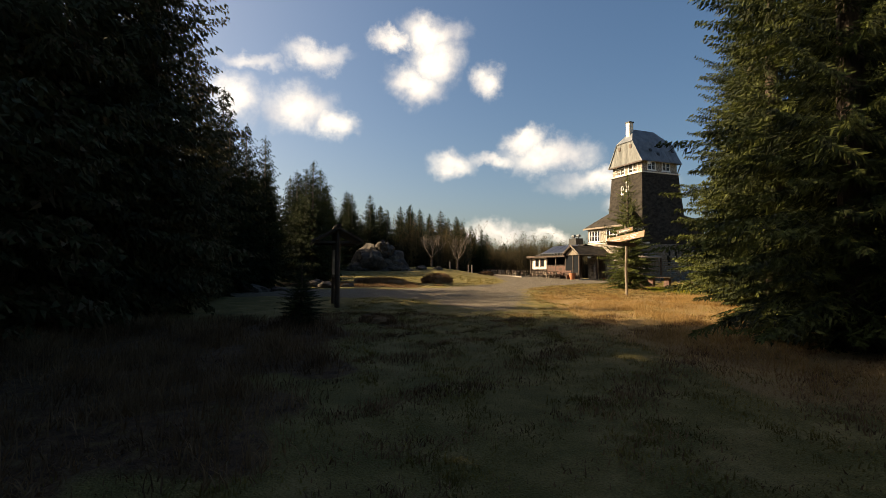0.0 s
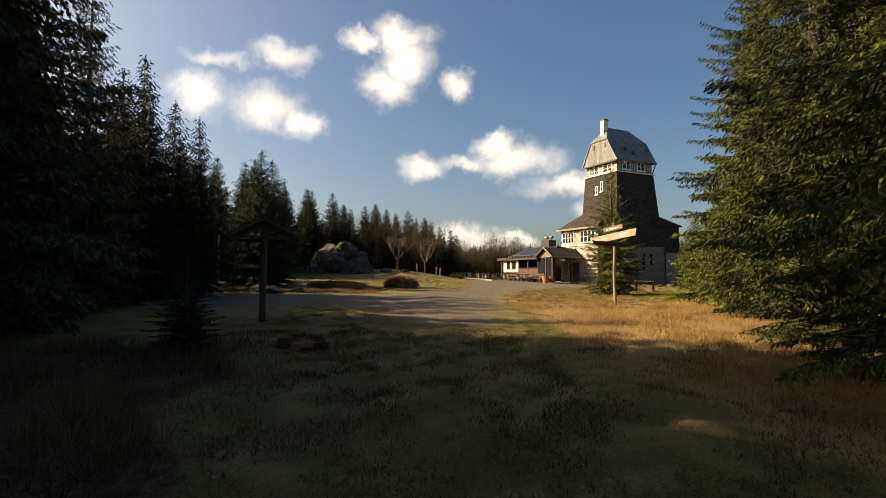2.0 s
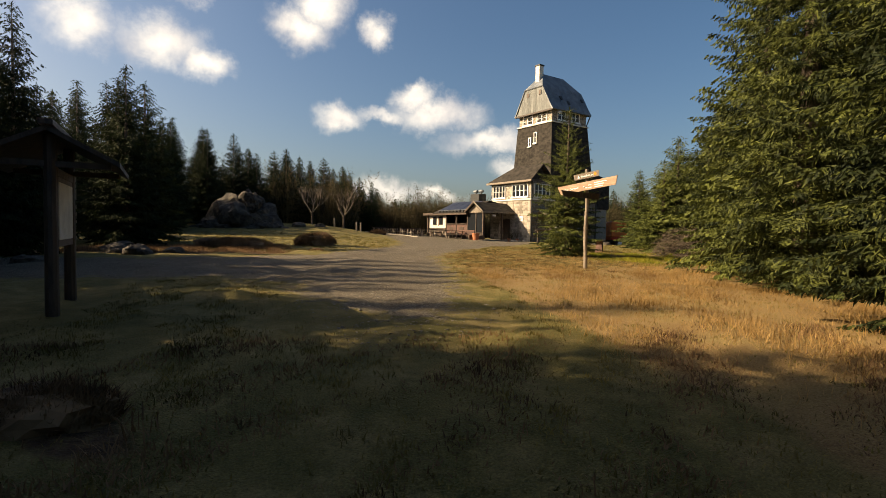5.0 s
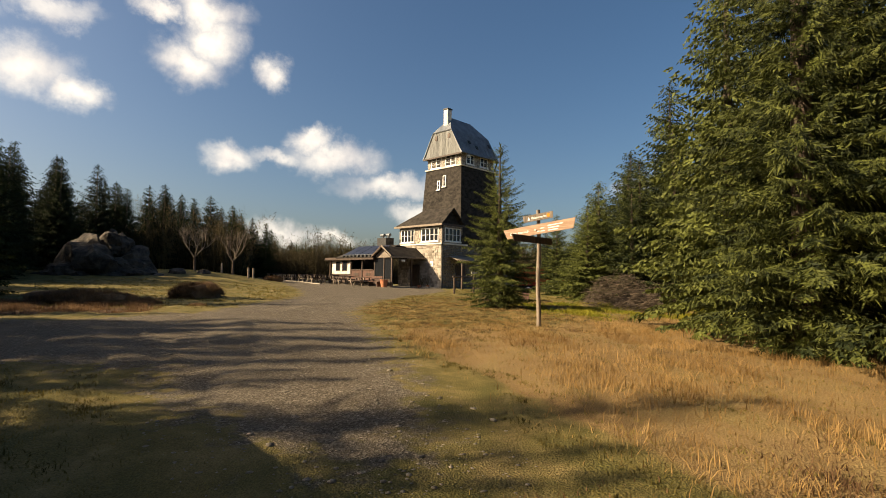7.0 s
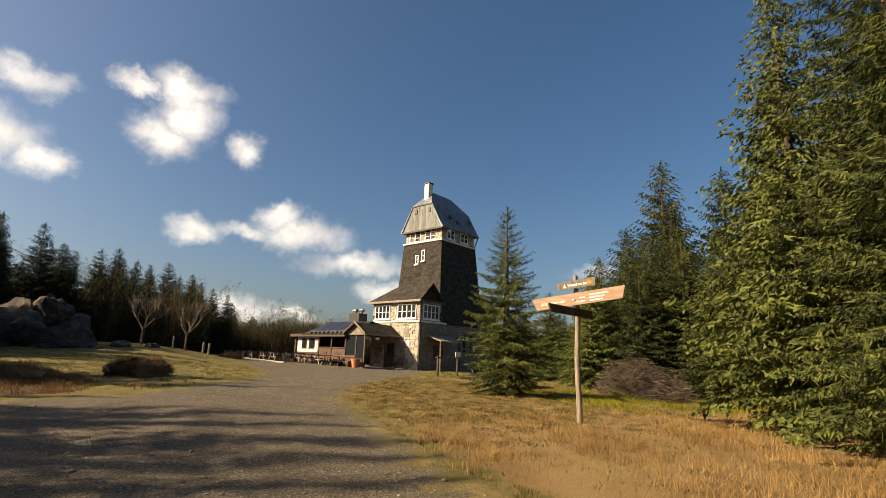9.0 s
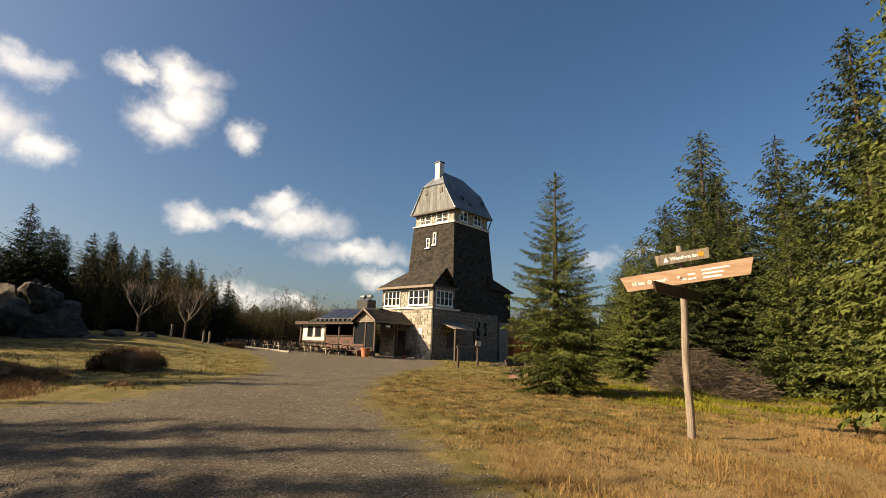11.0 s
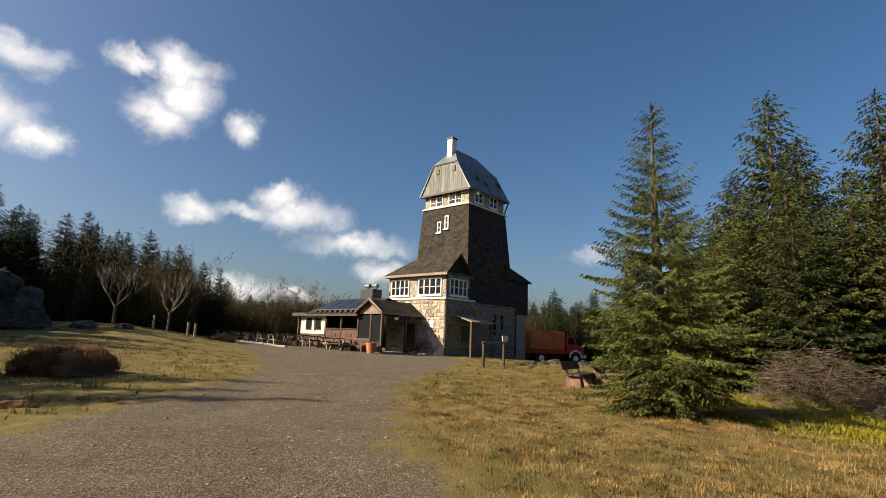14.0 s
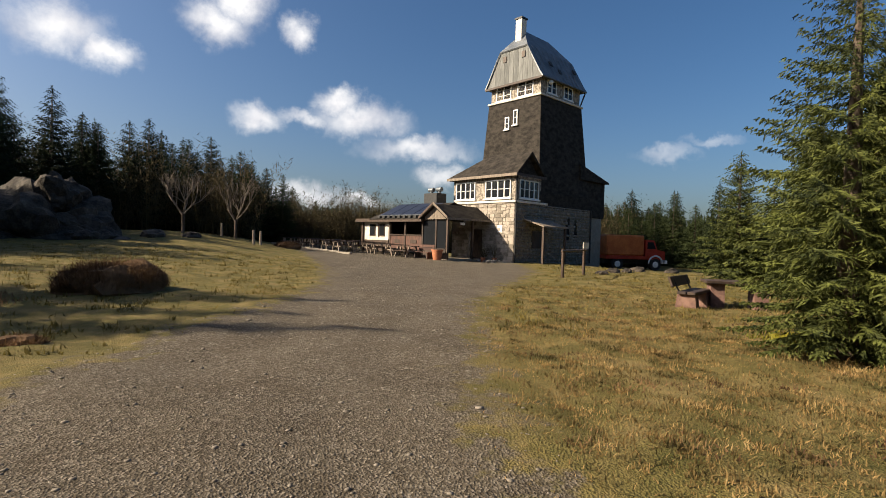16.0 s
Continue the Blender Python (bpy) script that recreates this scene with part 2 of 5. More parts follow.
def tube(bm, a, b, r0, r1, n=8):
    a, b = Vector(a), Vector(b)
    d = b - a
    g = bmesh.ops.create_cone(bm, cap_ends=True, segments=n, radius1=r0, radius2=r1, depth=d.length)["verts"]
    m = Matrix.Translation((a + b) / 2) @ d.to_track_quat("Z", "Y").to_matrix().to_4x4()
    for v in g:
        v.co = m @ v.co
    return g


def tubed(*a, **k):
    bm = bmesh.new()
    tube(bm, *a, **k)
    return bm


def prism(bm, poly, axis_vec):
    """Extrudes a 3D polygon by a vector into a closed solid."""
    axis_vec = Vector(axis_vec)
    lo = [bm.verts.new(p) for p in poly]
    hi = [bm.verts.new(Vector(p) + axis_vec) for p in poly]
    n = len(poly)
    bm.faces.new(lo)
    bm.faces.new(list(reversed(hi)))
    for i in range(n):
        bm.faces.new((lo[i], hi[i], hi[(i + 1) % n], lo[(i + 1) % n]))
    bmesh.ops.recalc_face_normals(bm, faces=bm.faces[:])


def prismed(poly, axis_vec):
    bm = bmesh.new()
    prism(bm, poly, axis_vec)
    return bm


def raw_mesh(name, verts, faces_n, faces, material):
    """A mesh from numpy arrays; faces all with faces_n corners."""
    me = bpy.data.meshes.new(name)
    me.vertices.add(len(verts))
    me.vertices.foreach_set("co", np.asarray(verts, np.float32).ravel())
    k = len(faces)
    me.loops.add(k * faces_n)
    me.loops.foreach_set("vertex_index", np.asarray(faces, np.int32).ravel())
    me.polygons.add(k)
    me.polygons.foreach_set("loop_start", np.arange(0, k * faces_n, faces_n, dtype=np.int32))
    me.update(calc_edges=True)
    me.materials.append(material)
    return me


# ---- ground ----


def smooth01(v):
    v = np.clip(v, 0, 1)
    return v * v * (3 - 2 * v)


def land(x, y):
    """Height of the ground, without its small unevenness."""
    base = np.where(np.asarray(y) < 27, 0.016 * np.maximum(y, -12), np.minimum(0.47, 0.432 + 0.004 * (np.asarray(y) - 27)))
    x, y = np.asarray(x), np.asarray(y)
    hill = 1.05 * smooth01((y - 33) / 30) * smooth01((8 - x) / 10)
    rise = 0.45 * smooth01((y - 48) / 16) * smooth01((19 - x) / 6)
    dip = 0.7 * smooth01((x - 22) / 10) * smooth01((y - 42) / 12)
    return base + hill + rise - dip


def ground_z(x, y):
    return float(land(x, y))


TRACK = [(1.0, 13.0), (2.4, 14.0), (2.9, 15.7), (3.1, 18.5), (4.1, 23.0), (4.5, 26.8), (5.4, 29.0), (8.1, 34.8), (16.0, 44.5), (19.0, 50.5), (19.5, 53.0),
         (16.0, 62.0), (12.0, 72.0), (11.0, 95.0), (6.0, 95.0), (6.0, 70.0), (6.4, 55.0), (6.2, 47.5), (4.9, 38.9), (3.2, 34.7), (2.0, 32.9), (0.5, 29.2),
         (-2.7, 27.0), (-5.0, 26.4), (-12.0, 26.5), (-24.0, 25.5), (-24.0, 20.5), (-6.0, 20.2), (-2.6, 20.2), (-0.3, 19.2), (-0.2, 17.4), (0.1, 15.3)]


def inside_distance(px, py, poly):
    """Signed distance to a polygon's edge, positive inside."""
    d = np.full(px.shape, 1e9)
    inside = np.zeros(px.shape, bool)
    n = len(poly)
    for i in range(n):
        (ax, ay), (bx, by) = poly[i], poly[(i + 1) % n]
        ex, ey = bx - ax, by - ay
        t = np.clip(((px - ax) * ex + (py - ay) * ey) / (ex * ex + ey * ey), 0, 1)
        d = np.minimum(d, np.hypot(px - ax - t * ex, py - ay - t * ey))
        cross = (ay > py) != (by > py)
        inside ^= cross & (px < (bx - ax) * (py - ay) / (by - ay + 1e-12) + ax)
    return np.where(inside, d, -d)


def grass_kind(x, y):
    """How far the dry tall grass (1) or the heath (2nd value) covers the ground."""
    right = smooth01((x - 2.6 - 0.06 * np.maximum(y - 8, 0)) / 1.6) * smooth01((y - 2) / 4) * (0.25 + 0.75 * smooth01((25 - y) / 6))
    heath = smooth01((-1.3 - x + 0.7 * wobble(x, y, 51, 2.3)) / 1.2) * smooth01((13 - y) / 3)
    heath = np.maximum(heath, smooth01((-0.9 - x) / 1.5) * smooth01((y - 28.5) / 1.5) * smooth01((37.5 - y) / 3) * smooth01((x + 12) / 2))
    return right, heath


def wobble(x, y, seed, size):
    """Cheap smooth noise in numpy, about -1 to 1."""
    rng = np.random.RandomState(seed)
    out = 0
    for k in range(6):
        a = rng.uniform(0, 2 * math.pi)
        w = size * rng.uniform(0.6, 1.7)
        out = out + np.sin((x * math.cos(a) + y * math.sin(a)) / w * 2 * math.pi + rng.uniform(0, 6.3))
    return out / 3


def relief(x, y, track=None):
    """The small unevenness of the ground, gentler on the track."""
    if track is None:
        track = inside_distance(x, y, TRACK)
    lumpy = np.clip(0.5 - track, 0, 1)
    fade = np.exp(-((np.hypot(x - 5, y - 25) / 60) ** 2))
    return fade * (wobble(x, y, 3, 3.2) * 0.035 + lumpy * wobble(x, y, 4, 0.7) * 0.022)


def ground_material():
    m = bpy.data.materials.new("ground_cover")
    m.use_nodes = True
    nt = m.node_tree
    b = nt.nodes["Principled BSDF"]
    b.inputs["Roughness"].default_value = 0.95
    b.inputs["Specular IOR Level"].default_value = 0.2
    geo = nt.nodes.new("ShaderNodeNewGeometry")

    def noise_at(scale, detail=4.0):
        n = node(nt, "ShaderNodeTexNoise", Scale=scale, Detail=detail, Roughness=0.65)
        nt.links.new(geo.outputs["Position"], n.inputs["Vector"])
        return n.outputs["Fac"]

    def ramp(fac, stops):
        r = nt.nodes.new("ShaderNodeValToRGB")
        e = r.color_ramp.elements
        e[0].position, e[0].color = stops[0][0], (*stops[0][1], 1)
        e[1].position, e[1].color = stops[-1][0], (*stops[-1][1], 1)
        for pos, col in stops[1:-1]:
            e.new(pos).color = (*col, 1)
        nt.links.new(fac, r.inputs["Fac"])
        return r.outputs["Color"]

    def mixed(fac, a, c):
        x = nt.nodes.new("ShaderNodeMix")
        x.data_type = "RGBA"
        nt.links.new(fac, x.inputs["Factor"])
        nt.links.new(a, x.inputs["A"])
        nt.links.new(c, x.inputs["B"])
        return x.outputs["Result"]

    def edge(attr, amount, scale):
        at = nt.nodes.new("ShaderNodeAttribute")
        at.attribute_name = attr
        ad = nt.nodes.new("ShaderNodeMath")
        ad.operation = "MULTIPLY_ADD"
        nt.links.new(noise_at(scale, 6.0), ad.inputs[0])
        ad.inputs[1].default_value = amount
        nt.links.new(at.outputs["Fac"], ad.inputs[2])
        mr = nt.nodes.new("ShaderNodeMapRange")
        mr.interpolation_type = "SMOOTHSTEP"
        mr.inputs["From Min"].default_value = 0.38 + amount / 2
        mr.inputs["From Max"].default_value = 0.62 + amount / 2
        nt.links.new(ad.outputs[0], mr.inputs["Value"])
        return mr.outputs["Result"]

    lawn = mixed(noise_at(28), ramp(noise_at(1.6), [(0.35, (0.068, 0.068, 0.013)), (0.5, (0.152, 0.120, 0.036)), (0.66, (0.288, 0.208, 0.088))]),
                 ramp(noise_at(60), [(0.35, (0.040, 0.040, 0.010)), (0.65, (0.184, 0.152, 0.056))]))
    dry = mixed(noise_at(22), ramp(noise_at(0.5), [(0.35, (0.15, 0.085, 0.030)), (0.52, (0.245, 0.158, 0.066)), (0.7, (0.22, 0.175, 0.062))]),
                ramp(noise_at(50), [(0.35, (0.085, 0.050, 0.020)), (0.65, (0.30, 0.215, 0.100))]))
    heath = ramp(noise_at(9), [(0.3, (0.028, 0.018, 0.010)), (0.5, (0.080, 0.044, 0.024)), (0.7, (0.136, 0.096, 0.040))])
    vor = node(nt, "ShaderNodeTexVoronoi", Scale=50.0)
    nt.links.new(geo.outputs["Position"], vor.inputs["Vector"])
    pebble = ramp(vor.outputs["Color"], [(0.2, (0.034, 0.028, 0.020)), (0.5, (0.105, 0.089, 0.066)), (0.85, (0.27, 0.235, 0.188))])
    gravel = mixed(noise_at(2.2), ramp(noise_at(0.9), [(0.35, (0.060, 0.045, 0.027)), (0.65, (0.112, 0.093, 0.066))]), pebble)
    col = mixed(edge("dry", 0.7, 1.1), lawn, dry)
    col = mixed(edge("heath", 0.7, 1.4), col, heath)
    col = mixed(edge("gravel", 1.3, 2.4), col, gravel)
    nt.links.new(col, b.inputs["Base Color"])
    bp = nt.nodes.new("ShaderNodeBump")
    bp.inputs["Strength"].default_value, bp.inputs["Distance"].default_value = 0.9, 0.022
    rough = nt.nodes.new("ShaderNodeMath")
    rough.operation = "MULTIPLY_ADD"
    nt.links.new(vor.outputs["Distance"], rough.inputs[0])
    rough.inputs[1].default_value = 0.8
    nt.links.new(noise_at(45), rough.inputs[2])
    nt.links.new(rough.outputs[0], bp.inputs["Height"])
    nt.links.new(bp.outputs["Normal"], b.inputs["Normal"])
    return m


def axis_steps(lo, hi, step, far):
    """Even steps over the near stretch, then growing ones out to far."""
    near = list(np.arange(lo, hi + 1e-6, step))
    out, s = [], step
    x = hi
    while x < far:
        s *= 1.35
        x += s
        out.append(x)
    back, s, x = [], step, lo
    while x > -far:
        s *= 1.35
        x -= s
        back.append(x)
    return np.array(back[::-1] + near + out)


def build_ground():
    xs, ys = axis_steps(-14, 24, 0.22, 2500), axis_steps(-6, 56, 0.22, 2500)
    X, Y = np.meshgrid(xs, ys)
    Z = land(X, Y)
    track = inside_distance(X, Y, TRACK)
    Z = Z + relief(X, Y, track)
    nx, ny = len(xs), len(ys)
    idx = np.arange(nx * ny).reshape(ny, nx)
    faces = np.stack([idx[:-1, :-1], idx[:-1, 1:], idx[1:, 1:], idx[1:, :-1]], -1).reshape(-1, 4)
    me = raw_mesh("ground", np.stack([X, Y, Z], -1).reshape(-1, 3), 4, faces, ground_material())
    right, heath = grass_kind(X, Y)
    for name, values in (("gravel", np.clip(0.5 + track / 2.6 - 0.28 * np.clip((17.5 - Y) / 3, 0, 1), 0, 1)), ("dry", right), ("heath", heath)):
        at = me.attributes.new(name, "FLOAT", "POINT")
        at.data.foreach_set("value", values.ravel().astype(np.float32))
    me.shade_smooth()
    tagged(new("ground", me), "rough grass ground with a worn gravel track", "ground", kind="structure")


build_ground()

# ---- the tower house: local a runs along the shaded front, b along the sunlit side, from the stone corner ----
HOUSE = Matrix.Translation((19.78, 53.16, 0.0)) @ Matrix.Rotation(radians(20.97), 4, "Z")
ZB, ZS, ZE = 0.35, 4.62, 6.55


def ring_frame(w, h, f, y0, y1, m):
    """A closed rectangular frame as one solid."""
    bm = bmesh.new()
    loops = []
    for y in (y0, y1):
        loops.append([bm.verts.new(m @ Vector(p)) for p in ((0, y, 0), (w, y, 0), (w, y, h), (0, y, h))])
        loops.append([bm.verts.new(m @ Vector(p)) for p in ((f, y, f), (w - f, y, f), (w - f, y, h - f), (f, y, h - f))])
    fo, fi, bo, bi = loops
    for i in range(4):
        j = (i + 1) % 4
        for s, t in ((fo, fi), (fi, bi), (bi, bo), (bo, fo)):
            bm.faces.new((s[i], s[j], t[j], t[i]))
    bmesh.ops.recalc_face_normals(bm, faces=bm.faces[:])
    return bm


def window(parent, m, w, h, cols, rows, name="window", sill=True):
    """White casement window; m: its lower left outer corner, x along the wall, y into it."""
    f = 0.085
    win = part(name, ring_frame(w, h, f, -0.05, 0.06, m), WHITE, parent, "white-painted wooden window with small panes")
    for k in range(1, cols):
        x = w * k / cols
        part("mullion", boxed(x - 0.045, x + 0.045, -0.045, 0.055, f, h - f, m), WHITE, win)
    for k in range(1, rows):
        z = h * k / rows
        for c in range(cols):
            part("glazing_bar", boxed(max(f, w * c / cols + 0.045), min(w - f, w * (c + 1) / cols - 0.045), -0.03, 0.03, z - 0.018, z + 0.018, m), WHITE, win)
    for c in range(cols):
        part("pane", boxed(w * c / cols + 0.05, w * (c + 1) / cols - 0.05, 0.0, 0.02, 0.05, h - 0.05, m), GLASS, win)
    if sill:
        part("sill", boxed(-0.08, w + 0.08, -0.14, 0.04, -0.09, -0.002, m), WHITE, win)
    return win


def wall_m(a, b, z, side):
    """A wall's pose: 'front' faces -b with x along a; 'lit' faces -a with x running along -b."""
    if side == "front":
        return Matrix.Translation((a, b, z))
    return Matrix.Translation((a, b, z)) @ Matrix.Rotation(radians(-90), 4, "Z")


def build_tower():
    house = thing("tower_house", HOUSE, "stone and slate lookout tower house with a metal mansard roof", "building")
    # stone storey
    part("wall", boxed(0, 9.6, 0.0, 6.1, ZB - 1.8, ZS), MORTAR, house, "rough granite block ground storey")
    part("wall", boxed(9.602, 11.95, 0.35, 6.1, ZB - 1.8, ZS - 0.02), MORTAR, house, "recessed stone wall at the back corner")
    part("ledge", boxed(-0.12, 3.6, -0.12, 6.2, ZS, ZS + 0.16, bevel=0.02), PLASTER, house, "pale stone ledge")
    # window storey of the front extension
    part("wall", boxed(0.02, 2.9, 0.02, 6.05, ZS + 0.16, ZE - 0.02), RUBBLE, house, "pale rubble wall between the windows")
    for b0, w in ((5.75, 2.0), (2.75, 2.35)):
        window(house, wall_m(0.0, b0, ZS + 0.32, "lit"), w, 1.3, 4, 2)
    window(house, wall_m(0.42, 0.0, ZS + 0.32, "front"), 2.15, 1.3, 4, 2)
    # roof of the extension: gable to the front, hip at the far end
    eo, gp, zg, ea = 0.38, 1.25, 8.2, 3.0
    bm = bmesh.new()
    P = [(-eo, -eo, ZE), (-eo, 6.05 + eo, ZE), (gp, 3.4, zg + 0.12), (gp, -eo, zg), (ea, -eo, ZE), (ea, 6.05 + eo, ZE)]
    vs = [bm.verts.new(p) for p in P]
    for q in ((0, 1, 2, 3), (3, 2, 5, 4), (1, 5, 2)):
        bm.faces.new([vs[i] for i in q])
    bmesh.ops.recalc_face_normals(bm, faces=bm.faces[:])
    bmesh.ops.solidify(bm, geom=bm.faces[:], thickness=0.14)
    part("roof", bm, SLATE, house, "low slate roof with a front gable")
    part("gable", prismed([(0.0, -0.02, ZE), (gp * 2 - 0.0, -0.02, ZE), (gp, -0.02, zg - 0.2)], (0, 0.12, 0)), SLATE, house)
    part("fascia", boxed(-eo - 0.03, -eo - 0.002, -eo, 6.05 + eo, ZE - 0.16, ZE + 0.03), GREYWOOD, house)
    part("fascia", boxed(-eo, ea, -eo - 0.03, -eo - 0.002, ZE - 0.16, ZE + 0.03), DARKWOOD, house)
    # slate shaft, tapering
    A1, A2, B1, B2, ba, br, zt = 2.72, 9.45, 0.05, 6.05, 0.48, 0.85, 12.7
    bm = bmesh.new()
    lo = [(A1, B1), (A2, B1), (A2, B2), (A1, B2)]
    hi = [(A1 + ba, B1 + ba), (A2 - br, B1 + ba), (A2 - br, B2 - ba), (A1 + ba, B2 - ba)]
    z0 = ZS + 0.003
    vl = [bm.verts.new((x, y, z0)) for x, y in lo]
    vh = [bm.verts.new((x, y, zt)) for x, y in hi]
    bm.faces.new(vl), bm.faces.new(vh)
    for i in range(4):
        bm.faces.new((vl[i], vl[(i + 1) % 4], vh[(i + 1) % 4], vh[i]))
    bmesh.ops.recalc_face_normals(bm, faces=bm.faces[:])
    part("shaft", bm, SLATE, house, "tapering tower shaft clad in dark slate")
    # the flare at the foot of the shaft on the front
    part("skirt", prismed([(A1, -0.02, ZS - 0.3), (A2, -0.02, ZS - 0.3), (A2, -0.02, ZS + 1.0), (A1, -0.02, ZS + 1.0)], (0, 0.3, 0)), SLATE, house)
    # slate annex at the back
    part("annex", boxed(8.2, 12.25, 0.3, 6.0, 4.05, 7.0), SLATE, house, "slate-clad annex jutting over the stone wall")
    bm = bmesh.new()
    prism(bm, [(8.1, 0.05, 7.0), (12.5, 0.05, 7.0), (12.5, 0.05, 7.12), (8.1, 0.05, 8.2)], (0, 6.2, 0))
    part("roof", bm, SLATE, house)
    # top storey, stone piers with windows
    t0, t1, s0, s1 = A1 + ba + 0.12, A2 - br - 0.12, B1 + ba + 0.12, B2 - ba - 0.12
    part("ledge", boxed(t0 - 0.22, t1 + 0.22, s0 - 0.22, s1 + 0.22, zt + 0.002, zt + 0.14, bevel=0.02), PLASTER, house, "pale coping")
    part("wall", boxed(t0, t1, s0, s1, zt + 0.14, 14.4), RUBBLE, house, "rubble masonry of the lookout storey")
    for b0 in (s1 - 0.55, s0 + 2.15):
        window(house, wall_m(t0, b0, zt + 0.2, "lit"), 1.5, 1.25, 2, 3)
    for a0 in (t0 + 0.75, t0 + 2.9):
        window(house, wall_m(a0, s0, zt + 0.35, "front"), 1.2, 1.0, 2, 2)
    # narrow pair of slit windows half way up
    for b0, dz, hh in ((3.75, 0.0, 0.95), (2.95, 0.25, 1.15)):
        z = 10.55 + dz
        off = A1 + ba * (z + 0.4 - z0) / (zt - z0)
        window(house, wall_m(off - 0.02, b0, z, "lit"), 0.42, hh, 1, 2)
    # mansard roof: steep lower skirts that flare at the eaves, half-hipped ends
    ov = 0.32
    e0, e1, f0, f1 = A1 + ba - ov, A2 - br + ov, B1 + ba - ov, B2 - ba + ov
    ze, zr, mid = 14.0, 18.3, (B1 + B2) / 2
    prof = [(f0, ze), (f0 + 0.28, ze + 0.42), (f0 + 1.5, ze + 2.6), (mid, zr)]
    full = prof + [(f1 - (p - f0), z) for p, z in reversed(prof[:-1])]
    bm = bmesh.new()
    ga, gb = e0 + 0.05, e1 - 0.05

    def ring(a, z_cap):
        return [bm.verts.new((a, y, min(z, z_cap))) for y, z in full]
    # front end: clipped at the knee, hip rising back to the ridge
    g0, g1 = ring(ga, ze + 2.6), ring(gb, ze + 2.6)
    r0, r1 = bm.verts.new((ga + 1.3, mid, zr)), bm.verts.new((gb - 1.5, mid, zr))
    for k in (0, 1):
        bm.faces.new((g0[k], g0[k + 1], g1[k + 1], g1[k]))
        bm.faces.new((g0[6 - k], g1[6 - k], g1[5 - k], g0[5 - k]))
    bm.faces.new((g0[2], r0, r1, g1[2]))
    bm.faces.new((g0[4], g1[4], r1, r0))
    bm.faces.new((g0[2], g0[4], r0))
    bm.faces.new((g1[2], r1, g1[4]))
    for g in (g0, g1):
        bmesh.ops.delete(bm, geom=[g[3]], context="VERTS")
    bmesh.ops.recalc_face_normals(bm, faces=bm.faces[:])
    bmesh.ops.solidify(bm, geom=bm.faces[:], thickness=0.10)
    part("roof", bm, SHEET, house, "grey metal mansard roof")
    # standing seams on the slope over the shaded front
    for k in range(9):
        a = ga + 0.5 + k * (gb - ga - 1.0) / 8
        bm = bmesh.new()
        for (y0, q0), (y1, q1) in zip(prof[:2], prof[1:3]):
            tube(bm, (a, y0, q0 + 0.06), (a, y1, q1 + 0.06), 0.02, 0.02, 4)
        part("seam", bm, SHEET, house)
    # boarded gable facing the sun side
    n = 12
    for k in range(n):
        y0, y1 = f0 + 0.15 + k * (f1 - f0 - 0.3) / n, f0 + 0.15 + (k + 1) * (f1 - f0 - 0.3) / n - 0.015

        def top(y):
            d = min(y - f0, f1 - y)
            return ze + 0.42 + (min(d, 1.5) - 0.28) * 2.18 / 1.22 - 0.05 if d > 0.28 else ze + d * 1.5
        part("board", prismed([(ga + 0.10, y0, ze + 0.02), (ga + 0.10, y1, ze + 0.02), (ga + 0.10, y1, top(y1)), (ga + 0.10, y0, top(y0))], (0.04, 0, 0)), BOARD, house)
    part("gable_back", prismed([(gb - 0.14, y, min(z, ze + 2.6) - 0.06) for y, z in full if True], (0.04, 0, 0)), BOARD, house)
    part("beam", boxed(ga - 0.02, ga + 0.14, f0 + 0.1, f1 - 0.1, ze - 0.14, ze + 0.015), DARKWOOD, house)
    for y in (mid - 0.95, mid + 0.85):
        part("vent", boxed(ga + 0.04, ga + 0.099, y - 0.16, y + 0.16, ze + 1.75, ze + 2.2), DARKWOOD, house, "small louvred vent")
    # skylights, chimney, lamp, gutter pipe
    slope = math.atan2(2.18, 1.22)
    for a, d in ((ga + 2.0, 0.85), (ga + 2.9, 0.6), (gb - 0.6, 0.95)):
        m = Matrix.Translation((a, f0 + d, ze + 0.42 + (d - 0.28) * 1.787)) @ Matrix.Rotation(slope, 4, "X")
        part("skylight", boxed(-0.16, 0.16, -0.2, 0.2, 0.02, 0.10, m), DARKMETAL, house)
    ch = part("chimney", boxed(ga + 0.55, ga + 1.15, mid - 0.3, mid + 0.3, 16.4, 19.0, bevel=0.02), PLASTER, house, "pale rendered chimney")
    part("cap", boxed(ga + 0.49, ga + 1.21, mid - 0.36, mid + 0.36, 19.0, 19.12), DARKMETAL, ch)
    bm = bmesh.new()
    bmesh.ops.create_uvsphere(bm, u_segments=14, v_segments=8, radius=0.17)
    for v in bm.verts:
        v.co = v.co + Vector((e0 + 1.2, s0 - 0.35, 13.75))
    part("floodlight", bm, WHITE, house, "round white lamp under the eave", smooth=True)
    part("drainpipe", tubed((A2 - br - 0.15, B1 + ba + 0.05, zt + 0.1), (e1 - 0.12, f0 + 0.15, ze - 0.05), 0.06, 0.06), DARKMETAL, house)
    part("drainpipe", tubed((0.02, -0.09, ZB), (0.02, -0.09, ZE - 0.1), 0.06, 0.06), DARKMETAL, house)
    part("drainpipe", tubed((9.6, -0.07, ZB), (9.6, -0.07, ZS), 0.07, 0.07), DARKMETAL, house)
